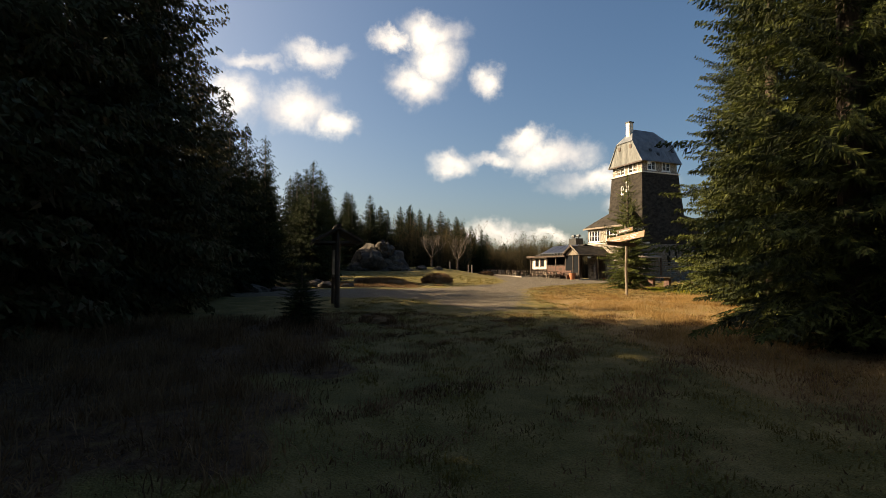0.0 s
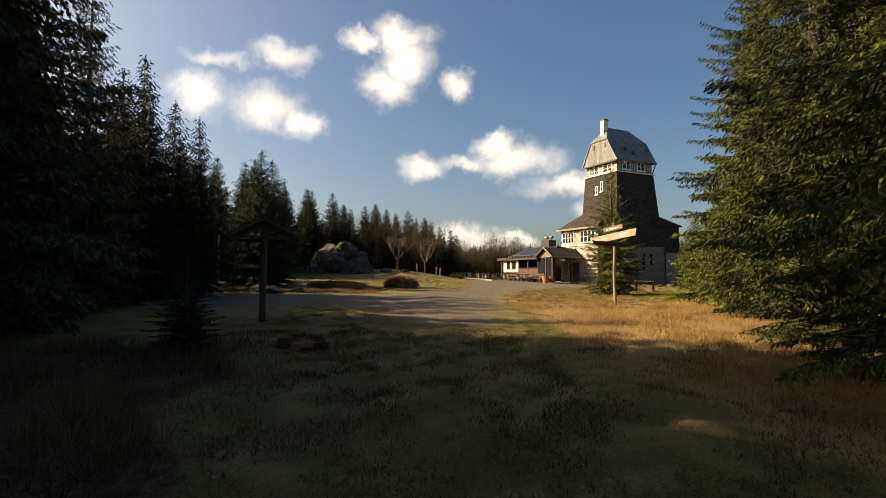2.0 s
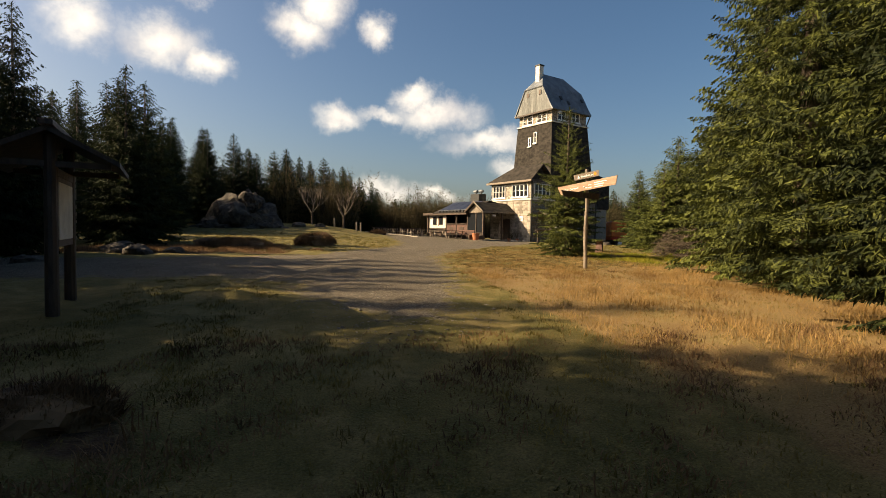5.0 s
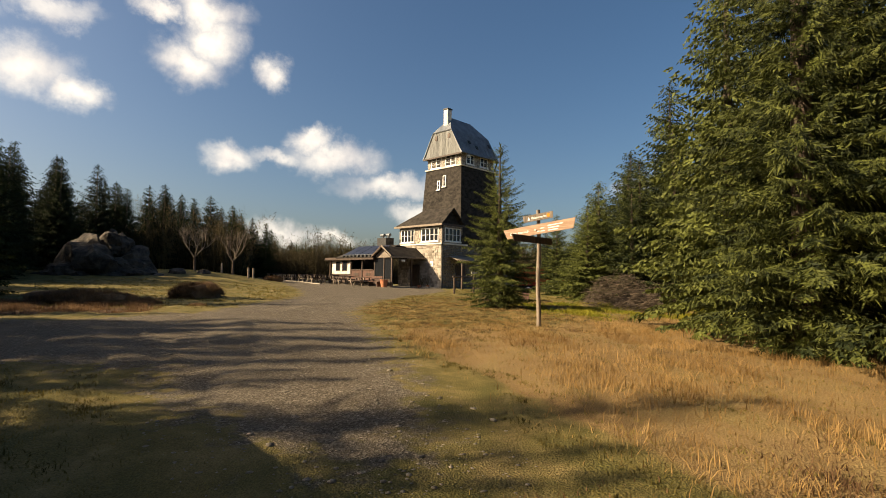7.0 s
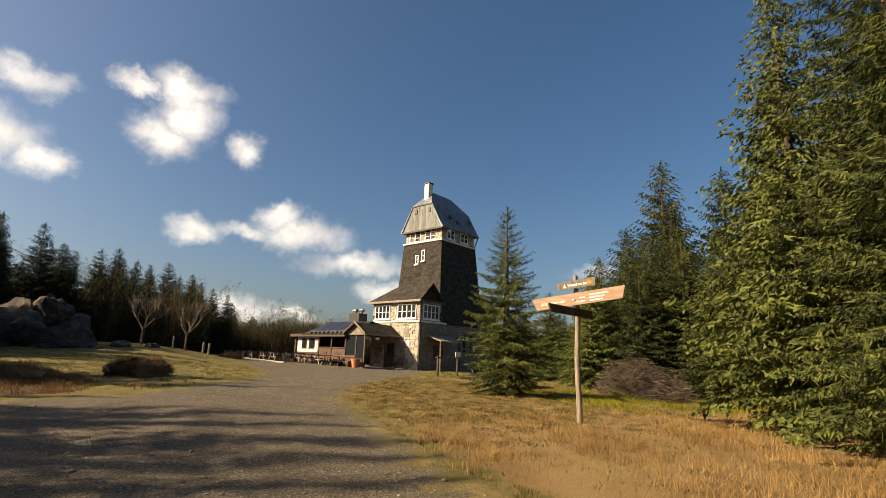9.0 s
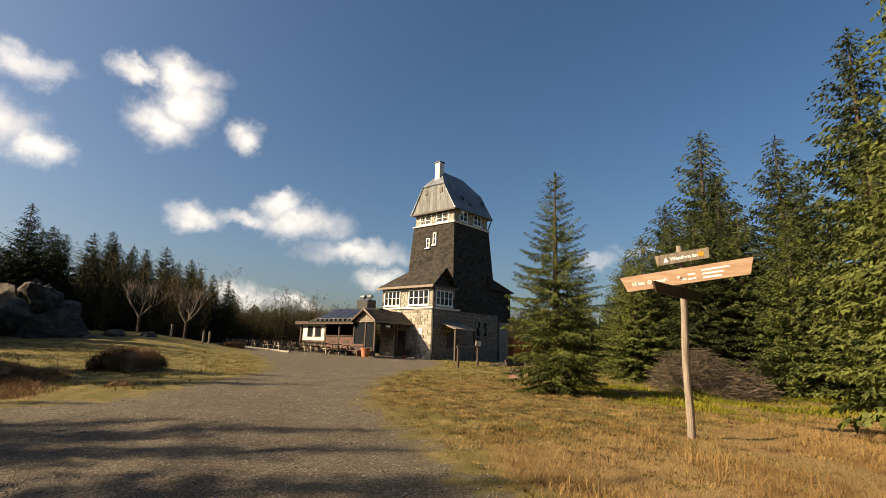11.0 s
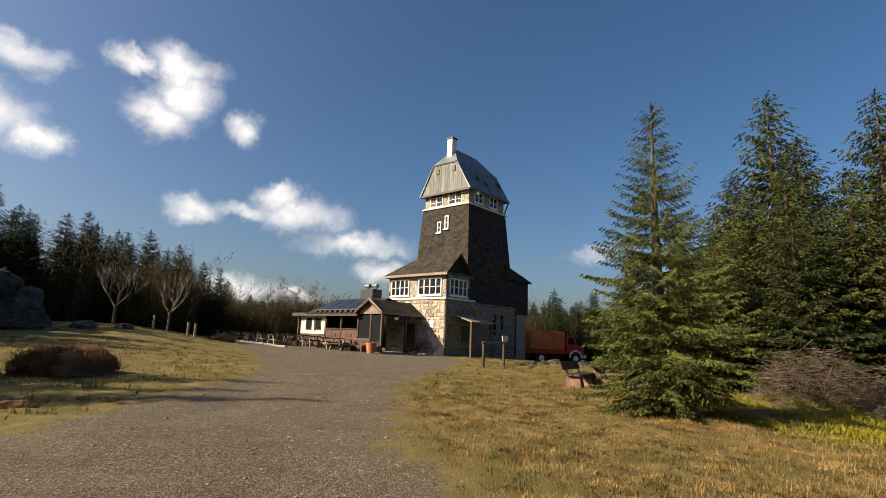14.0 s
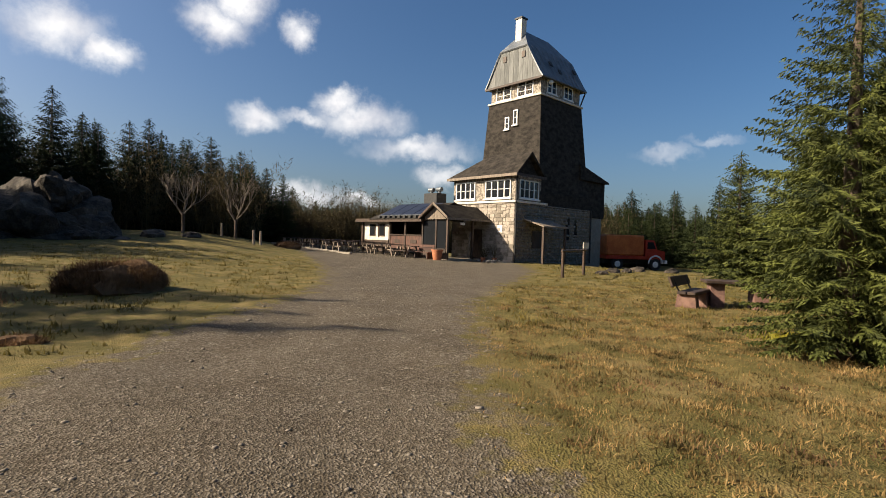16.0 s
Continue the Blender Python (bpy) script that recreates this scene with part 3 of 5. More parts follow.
    # ground-floor openings on the shaded front
    for a in (6.1, 7.2):
        win = part("window", boxed(a, a + 0.55, -0.03, 0.05, 2.1, 3.9), DARKWOOD, house, "tall narrow window in the stone wall")
        part("pane", boxed(a + 0.08, a + 0.47, -0.045, -0.032, 2.2, 3.8), GLASS, win)
    # lean-to canopy on posts by the corner
    can = part("canopy", prismed([(0.95, -1.75, 2.95), (3.9, -1.75, 2.95), (3.9, -0.02, 3.5), (0.95, -0.02, 3.5)], (0, 0, 0.09)), GREYWOOD, house, "small board lean-to roof")
    part("post", boxed(1.05, 1.2, -1.68, -1.53, 0.3, 2.94), DARKWOOD, can)
    part("post", boxed(3.6, 3.75, -1.68, -1.53, 0.3, 2.94), DARKWOOD, can)
    part("notice", boxed(1.9, 3.3, -0.06, -0.005, 1.5, 2.7), DARKWOOD, can)
    part("plaque", boxed(-0.05, -0.005, 1.05, 1.5, 2.55, 3.05), WHITE, house, "white notice on the stone wall")
    return house


house = build_tower()


def build_stones():
    """Granite blocks laid in courses: the sunlit side and corner as single blocks, the shaded front joined."""
    rng = random.Random(5)
    meshes = []
    for k in range(6):
        bm = boxed(-0.5, 0.5, -0.5, 0.5, -0.5, 0.5)
        for v in bm.verts:
            v.co += Vector((rng.uniform(-0.04, 0.04), rng.uniform(-0.05, 0.05), rng.uniform(-0.06, 0.06)))
        bmesh.ops.bevel(bm, geom=bm.edges[:], offset=0.07, segments=1, affect="EDGES")
        me = bpy.data.meshes.new("stone")
        bm.to_mesh(me)
        bm.free()
        me.materials.append(STONE)
        meshes.append(me)
    z = ZB - 0.1
    course = 0
    while z < ZS - 0.1:
        hgt = min(rng.uniform(0.19, 0.28), ZS - 0.005 - z)
        y = 0.01
        while y < 6.05:
            w = min(rng.uniform(0.24, 0.58), 6.08 - y)
            if w > 0.12:
                ob = new("stone", meshes[rng.randrange(6)])
                ob.parent = house
                ob.matrix_basis = Matrix.Translation((0.03 + rng.uniform(-0.02, 0.02), y + w / 2, z + hgt / 2 + rng.uniform(-0.03, 0.03))) @ Matrix.Rotation(rng.uniform(-0.09, 0.09), 4, "X") @ Matrix.Diagonal((0.14, w - 0.03, hgt - 0.03, 1))
            y += w
        z += hgt
    # shaded front
    verts, faces = [], []
    z = ZB - 0.1
    corner = [(sx, sy, sz) for sx in (0, 1) for sy in (0, 1) for sz in (0, 1)]
    quad = [(0, 1, 5, 4), (0, 4, 6, 2), (1, 3, 7, 5), (0, 2, 3, 1), (4, 5, 7, 6)]
    while z < ZS - 0.1:
        hgt = min(rng.uniform(0.19, 0.28), ZS - 0.005 - z)
        x = 0.05
        while x < 9.55:
            w = min(rng.uniform(0.22, 0.55), 9.58 - x)
            d = rng.uniform(0.02, 0.06)
            k = len(verts)
            for sx, sy, sz in corner:
                verts.append((x + 0.015 + sx * (w - 0.03) + rng.uniform(-0.012, 0.012), 0.05 - (1 - sy) * (0.05 + d), z + 0.015 + sz * (hgt - 0.03) + rng.uniform(-0.012, 0.012)))
            faces += [[k + i for i in q] for q in quad]
            x += w
        z += hgt
    ob = new("stonework", raw_mesh("stonework", verts, 4, faces, STONE))
    ob.parent = house
    ob["kind"] = "stuff"


build_stones()

# ---- spruces ----


def spruce_data(seed, H, R, clear, spacing, per, step, tuft, tris, taper=0.85):
    """Triangles of a spruce crown: whorls of drooping branches, each with feathered side twigs."""
    rng = np.random.RandomState(seed)
    V = []
    z = clear
    lean = rng.uniform(0, 6.28)
    while z < H - 0.15:
        k = z / H
        reach = R * ((1 - k) ** taper) * (0.82 + 0.3 * rng.rand()) * min(1.0, 0.58 + (z - clear) * 0.32)
        n = max(3, int(per * (0.55 + 0.45 * (1 - k)) + rng.rand()))
        phi0 = rng.uniform(0, 6.28)
        for i in range(n):
            L = reach * rng.uniform(0.6, 1.18) + 0.12
            phi = phi0 + (i + rng.uniform(-0.3, 0.3)) * 2 * math.pi / n
            out = np.array([math.cos(phi), math.sin(phi), 0])
            side = np.array([-math.sin(phi), math.cos(phi), 0])
            rise = 0.55 * k - 0.12 + rng.uniform(-0.12, 0.12)
            fine = 0.42 + 0.58 * (1 - k)
            s = np.arange(0.08 * L + 0.03, L, step)
            if len(s) == 0:
                s = np.array([L * 0.5])
            u = s / L
            zc = z + rng.uniform(-0.12, 0.12) + L * (rise * u - 0.42 * (1 - k) * u * u + 0.24 * (u ** 3))
            centre = out[None] * s[:, None]
            centre[:, 2] += zc
            for sgn in (-1, 1, 0):
                tl = (0.30 * (L - s) + tuft * fine) * rng.uniform(0.7, 1.25, len(s)) if sgn else np.full(len(s), step * 1.7)
                tdir = out[None] * (0.75 if sgn else 1.0) + side[None] * (sgn * 0.85) + np.stack([rng.normal(0, 0.15, len(s)), rng.normal(0, 0.15, len(s)), -0.45 - 0.55 * rng.rand(len(s))], -1)
                tdir /= np.linalg.norm(tdir, axis=1)[:, None]
                for q in range(tris):
                    t0 = (q + rng.rand(len(s)) * 0.6) / tris * 0.85
                    base = centre + tdir * (tl * t0)[:, None]
                    roll = rng.normal(0, 1, (len(s), 3))
                    across = np.cross(tdir, roll)
                    across /= np.linalg.norm(across, axis=1)[:, None] + 1e-9
                    ln = np.clip(tl * 0.42, tuft * fine * 0.55, tuft * 1.5) * rng.uniform(0.7, 1.3, len(s))
                    wd = tuft * fine * (0.21 if tris > 8 else 0.34) * rng.uniform(0.8, 1.4, len(s))
                    tip = base + (tdir * 0.85 + across * ((q % 2) * 2 - 1) * 0.55) * ln[:, None]
                    tip[:, 2] -= 0.12 * ln
                    V.append(np.stack([base - across * wd[:, None] * 0.5 - tdir * wd[:, None] * 0.6, base + across * wd[:, None] * 0.5 + tdir * wd[:, None] * 0.8, tip], 1))
        z += spacing * (0.75 + 0.5 * rng.rand()) * (1.1 - 0.35 * k)
    # leader shoot
    m = 24
    zz = H - 0.5 + 0.55 * rng.rand(m)
    a = rng.uniform(0, 6.28, m)
    b = np.stack([0 * a, 0 * a, zz], -1)
    d = np.stack([np.cos(a), np.sin(a), 0.9 + 0 * a], -1) * (0.12 + 0.15 * (H - zz))[:, None]
    w = np.stack([-np.sin(a), np.cos(a), 0 * a], -1) * 0.025
    V.append(np.stack([b - w, b + w, b + d], 1))
    return np.concatenate(V).reshape(-1, 3)


def spruce_kind(seed, H, R, clear, detail, material, taper=0.85):
    spacing, per, step, tuft, tris = {"young": (0.25, 11, 0.062, 0.092, 9), "near": (0.34, 11, 0.088, 0.125, 9), "thin": (0.36, 10, 0.14, 0.18, 5), "mid": (0.34, 11, 0.15, 0.20, 5), "far": (0.40, 11, 0.24, 0.34, 3)}[detail]
    v = spruce_data(seed, H, R, clear, spacing, per, step, tuft, tris, taper)
    crown = raw_mesh("crown", v, 3, np.arange(len(v)).reshape(-1, 3), material)
    bm = bmesh.new()
    r = 0.018 * H + 0.03
    tube(bm, (0, 0, -0.3), (0, 0, H * 0.5), r, r * 0.55, 9)
    tube(bm, (0, 0, H * 0.5), (0, 0, H * 0.98), r * 0.55, 0.012, 7)
    trunk = bpy.data.meshes.new("trunk")
    bm.to_mesh(trunk)
    bm.free()
    trunk.materials.append(BARK)
    return crown, trunk


def plant(kind, x, y, label, size=1.0, turn=0.0, wide=1.0, group=""):
    crown, trunk = kind
    t = thing("spruce", Matrix.Translation((x, y, ground_z(x, y) - 0.05)) @ Matrix.Rotation(turn, 4, "Z") @ Matrix.Diagonal((size * wide, size * wide, size, 1)), label, "tree", group)
    for name, me in (("trunk", trunk), ("crown", crown)):
        new(name, me).parent = t
    return t


BIG = [spruce_kind(11, 14.0, 2.9, 0.25, "near", NEEDLE, 0.7), spruce_kind(12, 13.0, 2.6, 0.3, "near", NEEDLE, 0.7)]
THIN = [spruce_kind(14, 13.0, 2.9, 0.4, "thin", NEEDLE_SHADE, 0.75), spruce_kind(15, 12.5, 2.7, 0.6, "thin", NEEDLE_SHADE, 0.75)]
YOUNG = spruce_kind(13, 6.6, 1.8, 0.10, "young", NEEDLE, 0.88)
MID = [spruce_kind(20 + k, 10.0, 2.45, 0.3, "mid", NEEDLE_DEEP_SHADE) for k in range(4)]
# Sunlit trees take the lighter needle copy, the forest the shade-darkened ones.
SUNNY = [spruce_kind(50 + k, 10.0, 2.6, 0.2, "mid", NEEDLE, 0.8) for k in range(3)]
FAR = [spruce_kind(30 + k, 10.0, 2.5, 0.3, "far", NEEDLE_DEEP_SHADE, 0.95) for k in range(4)]

plant(YOUNG, 10.75, 27.85, "young green spruce standing in the grass by the signpost", 1.0, 0.4, 1.15)
plant(YOUNG, -3.3, 10.7, "low bushy spruce sapling in the heather", 0.24, 1.1, 1.7)
near_right = [(0, 7.1, 7.7, 14.5, 0.0, 1.0), (1, 8.6, 12.0, 13.3, 1.0, 1.0), (0, 10.95, 16.6, 13.7, 2.0, 1.0)]
for k, x, y, H, t, w in near_right:
    plant(BIG[k], x, y, "tall dense spruce with branches down to the grass", H / (14.0, 13.0)[k], t, w, group="spruces beside the path")
behind_right = [(1, 11.2, 9.5, 15.0, 3.0), (0, 12.4, 19.2, 10.8, 4.0), (2, 13.2, 14.5, 14.8, 5.0), (1, 11.4, 4.5, 15.0, 5.5), (0, 14.8, 17.5, 13.5, 0.7), (2, 9.2, 1.5, 15.0, 2.1), (0, 13.0, 0.0, 15.0, 1.4)]
for k, x, y, H, t in behind_right:
    plant(SUNNY[k], x, y, "tall dense spruce with branches down to the grass", H / 10, t, 0.95, group="spruces beside the path")
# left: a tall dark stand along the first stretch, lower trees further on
# Trees out of view are added to throw shade across path and gravel.
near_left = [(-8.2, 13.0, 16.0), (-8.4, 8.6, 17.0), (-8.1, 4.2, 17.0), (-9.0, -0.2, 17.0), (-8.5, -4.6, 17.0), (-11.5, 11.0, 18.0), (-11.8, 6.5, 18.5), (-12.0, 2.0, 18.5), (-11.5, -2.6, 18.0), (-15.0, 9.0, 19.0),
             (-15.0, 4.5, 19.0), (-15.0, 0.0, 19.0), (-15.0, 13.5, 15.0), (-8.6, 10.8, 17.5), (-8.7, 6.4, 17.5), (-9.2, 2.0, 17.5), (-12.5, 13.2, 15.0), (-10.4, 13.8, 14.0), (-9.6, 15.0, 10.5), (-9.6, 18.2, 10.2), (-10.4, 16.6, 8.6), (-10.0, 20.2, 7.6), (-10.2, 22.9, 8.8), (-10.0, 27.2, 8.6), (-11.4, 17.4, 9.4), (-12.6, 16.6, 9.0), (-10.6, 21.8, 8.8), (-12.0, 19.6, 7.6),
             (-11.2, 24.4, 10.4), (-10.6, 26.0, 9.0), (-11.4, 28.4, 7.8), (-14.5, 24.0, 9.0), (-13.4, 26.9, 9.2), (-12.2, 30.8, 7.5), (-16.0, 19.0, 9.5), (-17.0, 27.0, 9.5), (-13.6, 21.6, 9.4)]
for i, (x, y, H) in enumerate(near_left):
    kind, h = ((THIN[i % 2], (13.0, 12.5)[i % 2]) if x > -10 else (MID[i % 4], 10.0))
    plant(kind, x, y, "tall dark spruce at the shaded forest edge, shade put into its needles", H / h, i * 1.3, (1.0 if H < 12 else 0.82) * (1.0 if x > -10 else 0.85), group="spruces beside the path")

rng = random.Random(9)
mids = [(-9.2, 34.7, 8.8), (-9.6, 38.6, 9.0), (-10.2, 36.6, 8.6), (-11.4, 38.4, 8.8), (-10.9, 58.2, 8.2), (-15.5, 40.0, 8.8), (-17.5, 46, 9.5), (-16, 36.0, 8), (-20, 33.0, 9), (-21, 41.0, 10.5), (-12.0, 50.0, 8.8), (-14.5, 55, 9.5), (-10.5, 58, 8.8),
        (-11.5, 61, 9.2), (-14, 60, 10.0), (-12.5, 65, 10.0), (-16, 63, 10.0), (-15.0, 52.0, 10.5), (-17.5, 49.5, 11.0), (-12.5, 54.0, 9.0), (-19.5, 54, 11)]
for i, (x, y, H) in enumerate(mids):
    plant(MID[i % 4], x, y, "dark spruce at the clearing's edge, shade put into its needles", H / 10, rng.uniform(0, 6), rng.uniform(0.95, 1.2), "spruces round the clearing")
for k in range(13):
    plant(MID[k % 4], -9.5 + 1.3 * k + rng.uniform(-0.4, 0.4), 64.5 + 1.0 * k + rng.uniform(-1, 1), "dark spruce behind the bare trees, shade put into its needles", (9.4 - 0.17 * k) * rng.uniform(0.85, 1.08) / 10, rng.uniform(0, 6), 1.25, "spruces round the clearing")
sunlit = [(27.5, 34.0, 14.2, 1.2), (26.2, 29.2, 12.0, 1.15), (19.8, 32.2, 6.6, 1.5), (22.2, 32.4, 7.6, 1.5), (19.4, 29.4, 5.8, 1.45), (22.2, 27.0, 7.6, 1.3), (17.8, 22.6, 7.4, 1.2), (18.4, 31.5, 5.2, 1.5), (20.8, 30.2, 7.6, 1.4), (24.0, 34.0, 9.2, 1.4),
          (21.5, 28.6, 7.6, 1.3), (18.8, 25.4, 5.6, 1.3), (24.8, 31.5, 10.4, 1.3), (22.5, 35.5, 6.5, 1.4), (22.0, 24.2, 13.5, 1.05), (24.5, 22.5, 15.0, 1.0), (21.0, 37.5, 5.4, 1.3), (24.5, 37.0, 6.6, 1.3), (30, 30, 11, 1.3), (17.0, 20.0, 8.2, 1.1)]
for i, (x, y, H, w) in enumerate(sunlit):
    plant(SUNNY[i % 3], x, y, "sunlit green spruce in the thicket beside the meadow", H / 10, rng.uniform(0, 6), w, "spruces round the clearing")


def forest():
    """Rows of spruces that close the clearing, behind one another."""
    line = [(-22, 30), (-17, 52), (-13, 64), (-8, 74), (-2, 80), (4, 92), (10, 104), (20, 118), (34, 122), (46, 112), (50, 95), (48, 78), (44, 62), (42, 48), (38, 36), (34, 24), (28, 14), (22, 6)]
    i = 0
    for row in range(2):
        for (x0, y0), (x1, y1) in zip(line, line[1:]):
            n = max(2, int(math.hypot(x1 - x0, y1 - y0) / 3.6))
            for k in range(n):
                f = (k + rng.uniform(0.1, 0.9)) / n
                cx, cy = x0 + (x1 - x0) * f, y0 + (y1 - y0) * f
                d = Vector((cx - 12, cy - 48)).normalized() * (row * 4.0 + rng.uniform(-1.5, 1.5))
                size = rng.uniform(0.62, 1.0) * (0.85 if 6 < cx < 40 and cy > 90 else 1.1 if cx < 6 else 0.9)
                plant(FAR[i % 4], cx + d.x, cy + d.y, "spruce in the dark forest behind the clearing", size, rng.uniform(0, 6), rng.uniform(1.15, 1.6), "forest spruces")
                i += 1
    for k in range(26):
        x, y = -13.5 + 0.75 * k + rng.uniform(-0.5, 0.5), 63 + 0.75 * k + rng.uniform(-2, 2)
        plant(FAR[i % 4], x, y, "small spruce at the foot of the dark forest", rng.uniform(0.32, 0.55), rng.uniform(0, 6), 1.5, "forest spruces")
        i += 1
    for k in range(34):
        x, y = 37 + (k % 12) * 1.9 + rng.uniform(-0.8, 0.8), 62 + (k // 12) * 6 + (k % 12) * 1.1 + rng.uniform(-1.5, 1.5)
        plant(FAR[i % 4], x, y, "spruce in the dark forest behind the clearing", rng.uniform(0.48, 0.8), rng.uniform(0, 6), 1.45, "forest spruces")
        i += 1
    for row in range(2):
        for x, y in [(-17 - row * 4, 26 - 5 * k) for k in range(9)] + [(18 + row * 5, 1 - 5 * k) for k in range(4)] + [(-14 + 5 * k, -17 - 4 * row) for k in range(8)]:
            plant(FAR[i % 4], x + rng.uniform(-1, 1), y + rng.uniform(-1, 1), "spruce in the dark forest behind the clearing", rng.uniform(0.9, 1.25), rng.uniform(0, 6), 1.45, "forest spruces")
            i += 1


forest()


def far_woods():
    """A wooded ridge all round, beyond the forest edge: thousands of pointed tops."""
    g = np.random.RandomState(44)
    n = 5200
    a = g.uniform(0, 2 * math.pi, n)
    r = 165 + 60 * g.rand(n)
    c = np.stack([12 + np.cos(a) * r, 45 + np.sin(a) * r, np.full(n, -2.0)], -1)
    h, w = g.uniform(9, 17, n), g.uniform(2.2, 4.0, n)
    ring = [np.stack([np.cos(k * 1.2566 + a) * w, np.sin(k * 1.2566 + a) * w, 0 * a], -1) for k in range(5)]
    v = np.stack([c + q for q in ring] + [c + np.stack([0 * a, 0 * a, h], -1)], 1).reshape(-1, 3)
    k = np.arange(n)[:, None, None] * 6
    f = (k + np.array([[[j, (j + 1) % 5, 5] for j in range(5)]])).reshape(-1, 3)
    tagged(new("far_woods", raw_mesh("far_woods", v, 3, f, NEEDLE_DEEP_SHADE)), "distant dark spruce woods, shade put into their colour", "woods", kind="stuff")


far_woods()

# ---- veranda hut on the sunlit side, in the house's frame ----


def build_veranda():
    hut = thing("veranda", HOUSE, "dark wooden serving veranda with solar panels on its roof", "shelter")
    zf = 0.62
    part("plinth", boxed(-4.1, -0.005, 2.4, 13.4, -0.3, zf), MORTAR, hut, "low stone plinth")
    part("back_wall", boxed(-0.9, -0.75, 6.1, 12.6, zf, 4.2), DARKWOOD, hut)
    part("side_wall", boxed(-3.9, -0.9, 12.45, 12.6, zf, 3.3), DARKWOOD, hut)
    for b in (2.45, 3.55, 4.95, 6.9, 8.75, 12.45):
        part("post", boxed(-4.0, -3.86, b - 0.07, b + 0.07, zf, 3.4), DARKWOOD, hut)
    part("post", boxed(-1.6, -1.46, 2.4, 2.54, zf, 3.4), DARKWOOD, hut)
    # cream bay with a small window
    bay = part("bay_wall", boxed(-3.84, -3.7, 9.1, 12.35, 1.75, 3.15), PLASTER, hut, "cream rendered front of the kiosk")
    part("apron", boxed(-3.85, -3.7, 9.1, 12.35, zf, 1.745), DARKWOOD, hut)
    for b in (11.55, 10.3):
        m = wall_m(-3.85, b, 2.05, "lit")
        w = part("window", boxed(0, 0.75, -0.03, 0.05, 0, 0.95, m), DARKWOOD, bay)
        part("pane", boxed(0.08, 0.67, -0.045, -0.032, 0.08, 0.87, m), GLASS, w)
    part("shutter", boxed(-3.9, -3.86, 10.33, 10.42, 2.0, 3.05), REDWOOD, bay)
    # half-height balustrade with carved panels
    for b0, b1 in ((5.05, 6.8), (7.0, 8.65)):
        pan = part("balustrade", boxed(-3.97, -3.89, b0, b1, 1.0, 2.15), REDWOOD, hut, "brown wooden parapet panel")
        part("ornament", boxed(-4.0, -3.975, (b0 + b1) / 2 - 0.35, (b0 + b1) / 2 + 0.35, 1.6, 1.85), DARKWOOD, pan)
        part("handrail", boxed(-4.04, -3.84, b0, b1, 2.152, 2.23), DARKWOOD, pan)
    # glazed end of the entrance porch
    for b0, b1 in ((2.6, 3.45), (3.65, 4.85)):
        part("pane", boxed(-3.95, -3.92, b0, b1, 1.35, 3.2), GLASS, hut)
        part("panel", boxed(-3.98, -3.9, b0, b1, zf, 1.33), DARKWOOD, hut)
    # main roof: one slope to the sun, one to the back
    bm = bmesh.new()
    P = [(-4.25, 4.7, 3.35), (-4.25, 11.3, 3.35), (-1.7, 10.3, 4.62), (-1.7, 4.2, 4.62), (0.0, 4.2, 4.3), (0.0, 11.3, 4.0)]
    v = [bm.verts.new(p) for p in P]
    for f in ((0, 3, 2, 1), (3, 4, 5, 2)):
        bm.faces.new([v[i] for i in f])
    bm.faces.new((v[1], v[2], v[5]))
    bmesh.ops.recalc_face_normals(bm, faces=bm.faces[:])
    bmesh.ops.solidify(bm, geom=bm.faces[:], thickness=0.12)
    part("roof", bm, SLATE, hut, "low dark roof")
    part("roof", boxed(-4.3, -0.2, 11.0, 12.95, 3.28, 3.40), DARKWOOD, hut, "flat roof over the end bay")
    part("fascia", boxed(-4.34, -4.27, 4.7, 12.95, 3.14, 3.30), DARKWOOD, hut)
    # solar panels on the slope
    slope = math.atan2(4.62 - 3.35, 2.55)
    for k in range(4):
        m = Matrix.Translation((-3.0, 5.5 + 1.32 * k, 4.08)) @ Matrix.Rotation(-slope, 4, "Y")
        sp = part("solar_panel", boxed(-1.05, 1.05, -0.62, 0.62, 0.02, 0.06, m), SOLAR, hut, "dark blue solar panel")
        part("panel_frame", boxed(-1.09, -1.052, -0.64, 0.64, 0.0, 0.07, m), SHEET, sp)
    for k in range(9):
        m = Matrix.Translation((-4.16, 4.95 + 0.62 * k, 3.42))
        part("snow_guard", boxed(-0.05, 0.12, -0.14, 0.14, 0.0, 0.16, m), DARKMETAL, hut)
    # porch gable towards the sun, ridge back to the stone wall
    bm = bmesh.new()
    P = [(-4.35, 2.1, 3.4), (-4.35, 3.5, 4.35), (-4.35, 5.0, 3.4), (0.0, 2.1, 3.4), (0.0, 3.5, 4.35), (0.0, 5.0, 3.4)]
    v = [bm.verts.new(p) for p in P]
    for f in ((0, 3, 4, 1), (1, 4, 5, 2)):
        bm.faces.new([v[i] for i in f])
    bmesh.ops.recalc_face_normals(bm, faces=bm.faces[:])
    bmesh.ops.solidify(bm, geom=bm.faces[:], thickness=0.12)
    part("porch_roof", bm, SLATE, hut, "small gabled porch roof")
    for k in range(8):
        b0 = 2.45 + k * 0.3

        def top(b):
            return 3.42 + 0.86 * (1 - abs(b - 3.5) / 1.45) - 0.08
        part("board", prismed([(-4.05, b0, 3.3), (-4.05, b0 + 0.28, 3.3), (-4.05, b0 + 0.28, max(3.32, top(b0 + 0.28))), (-4.05, b0, max(3.32, top(b0)))], (0.03, 0, 0)), GREYWOOD, hut)
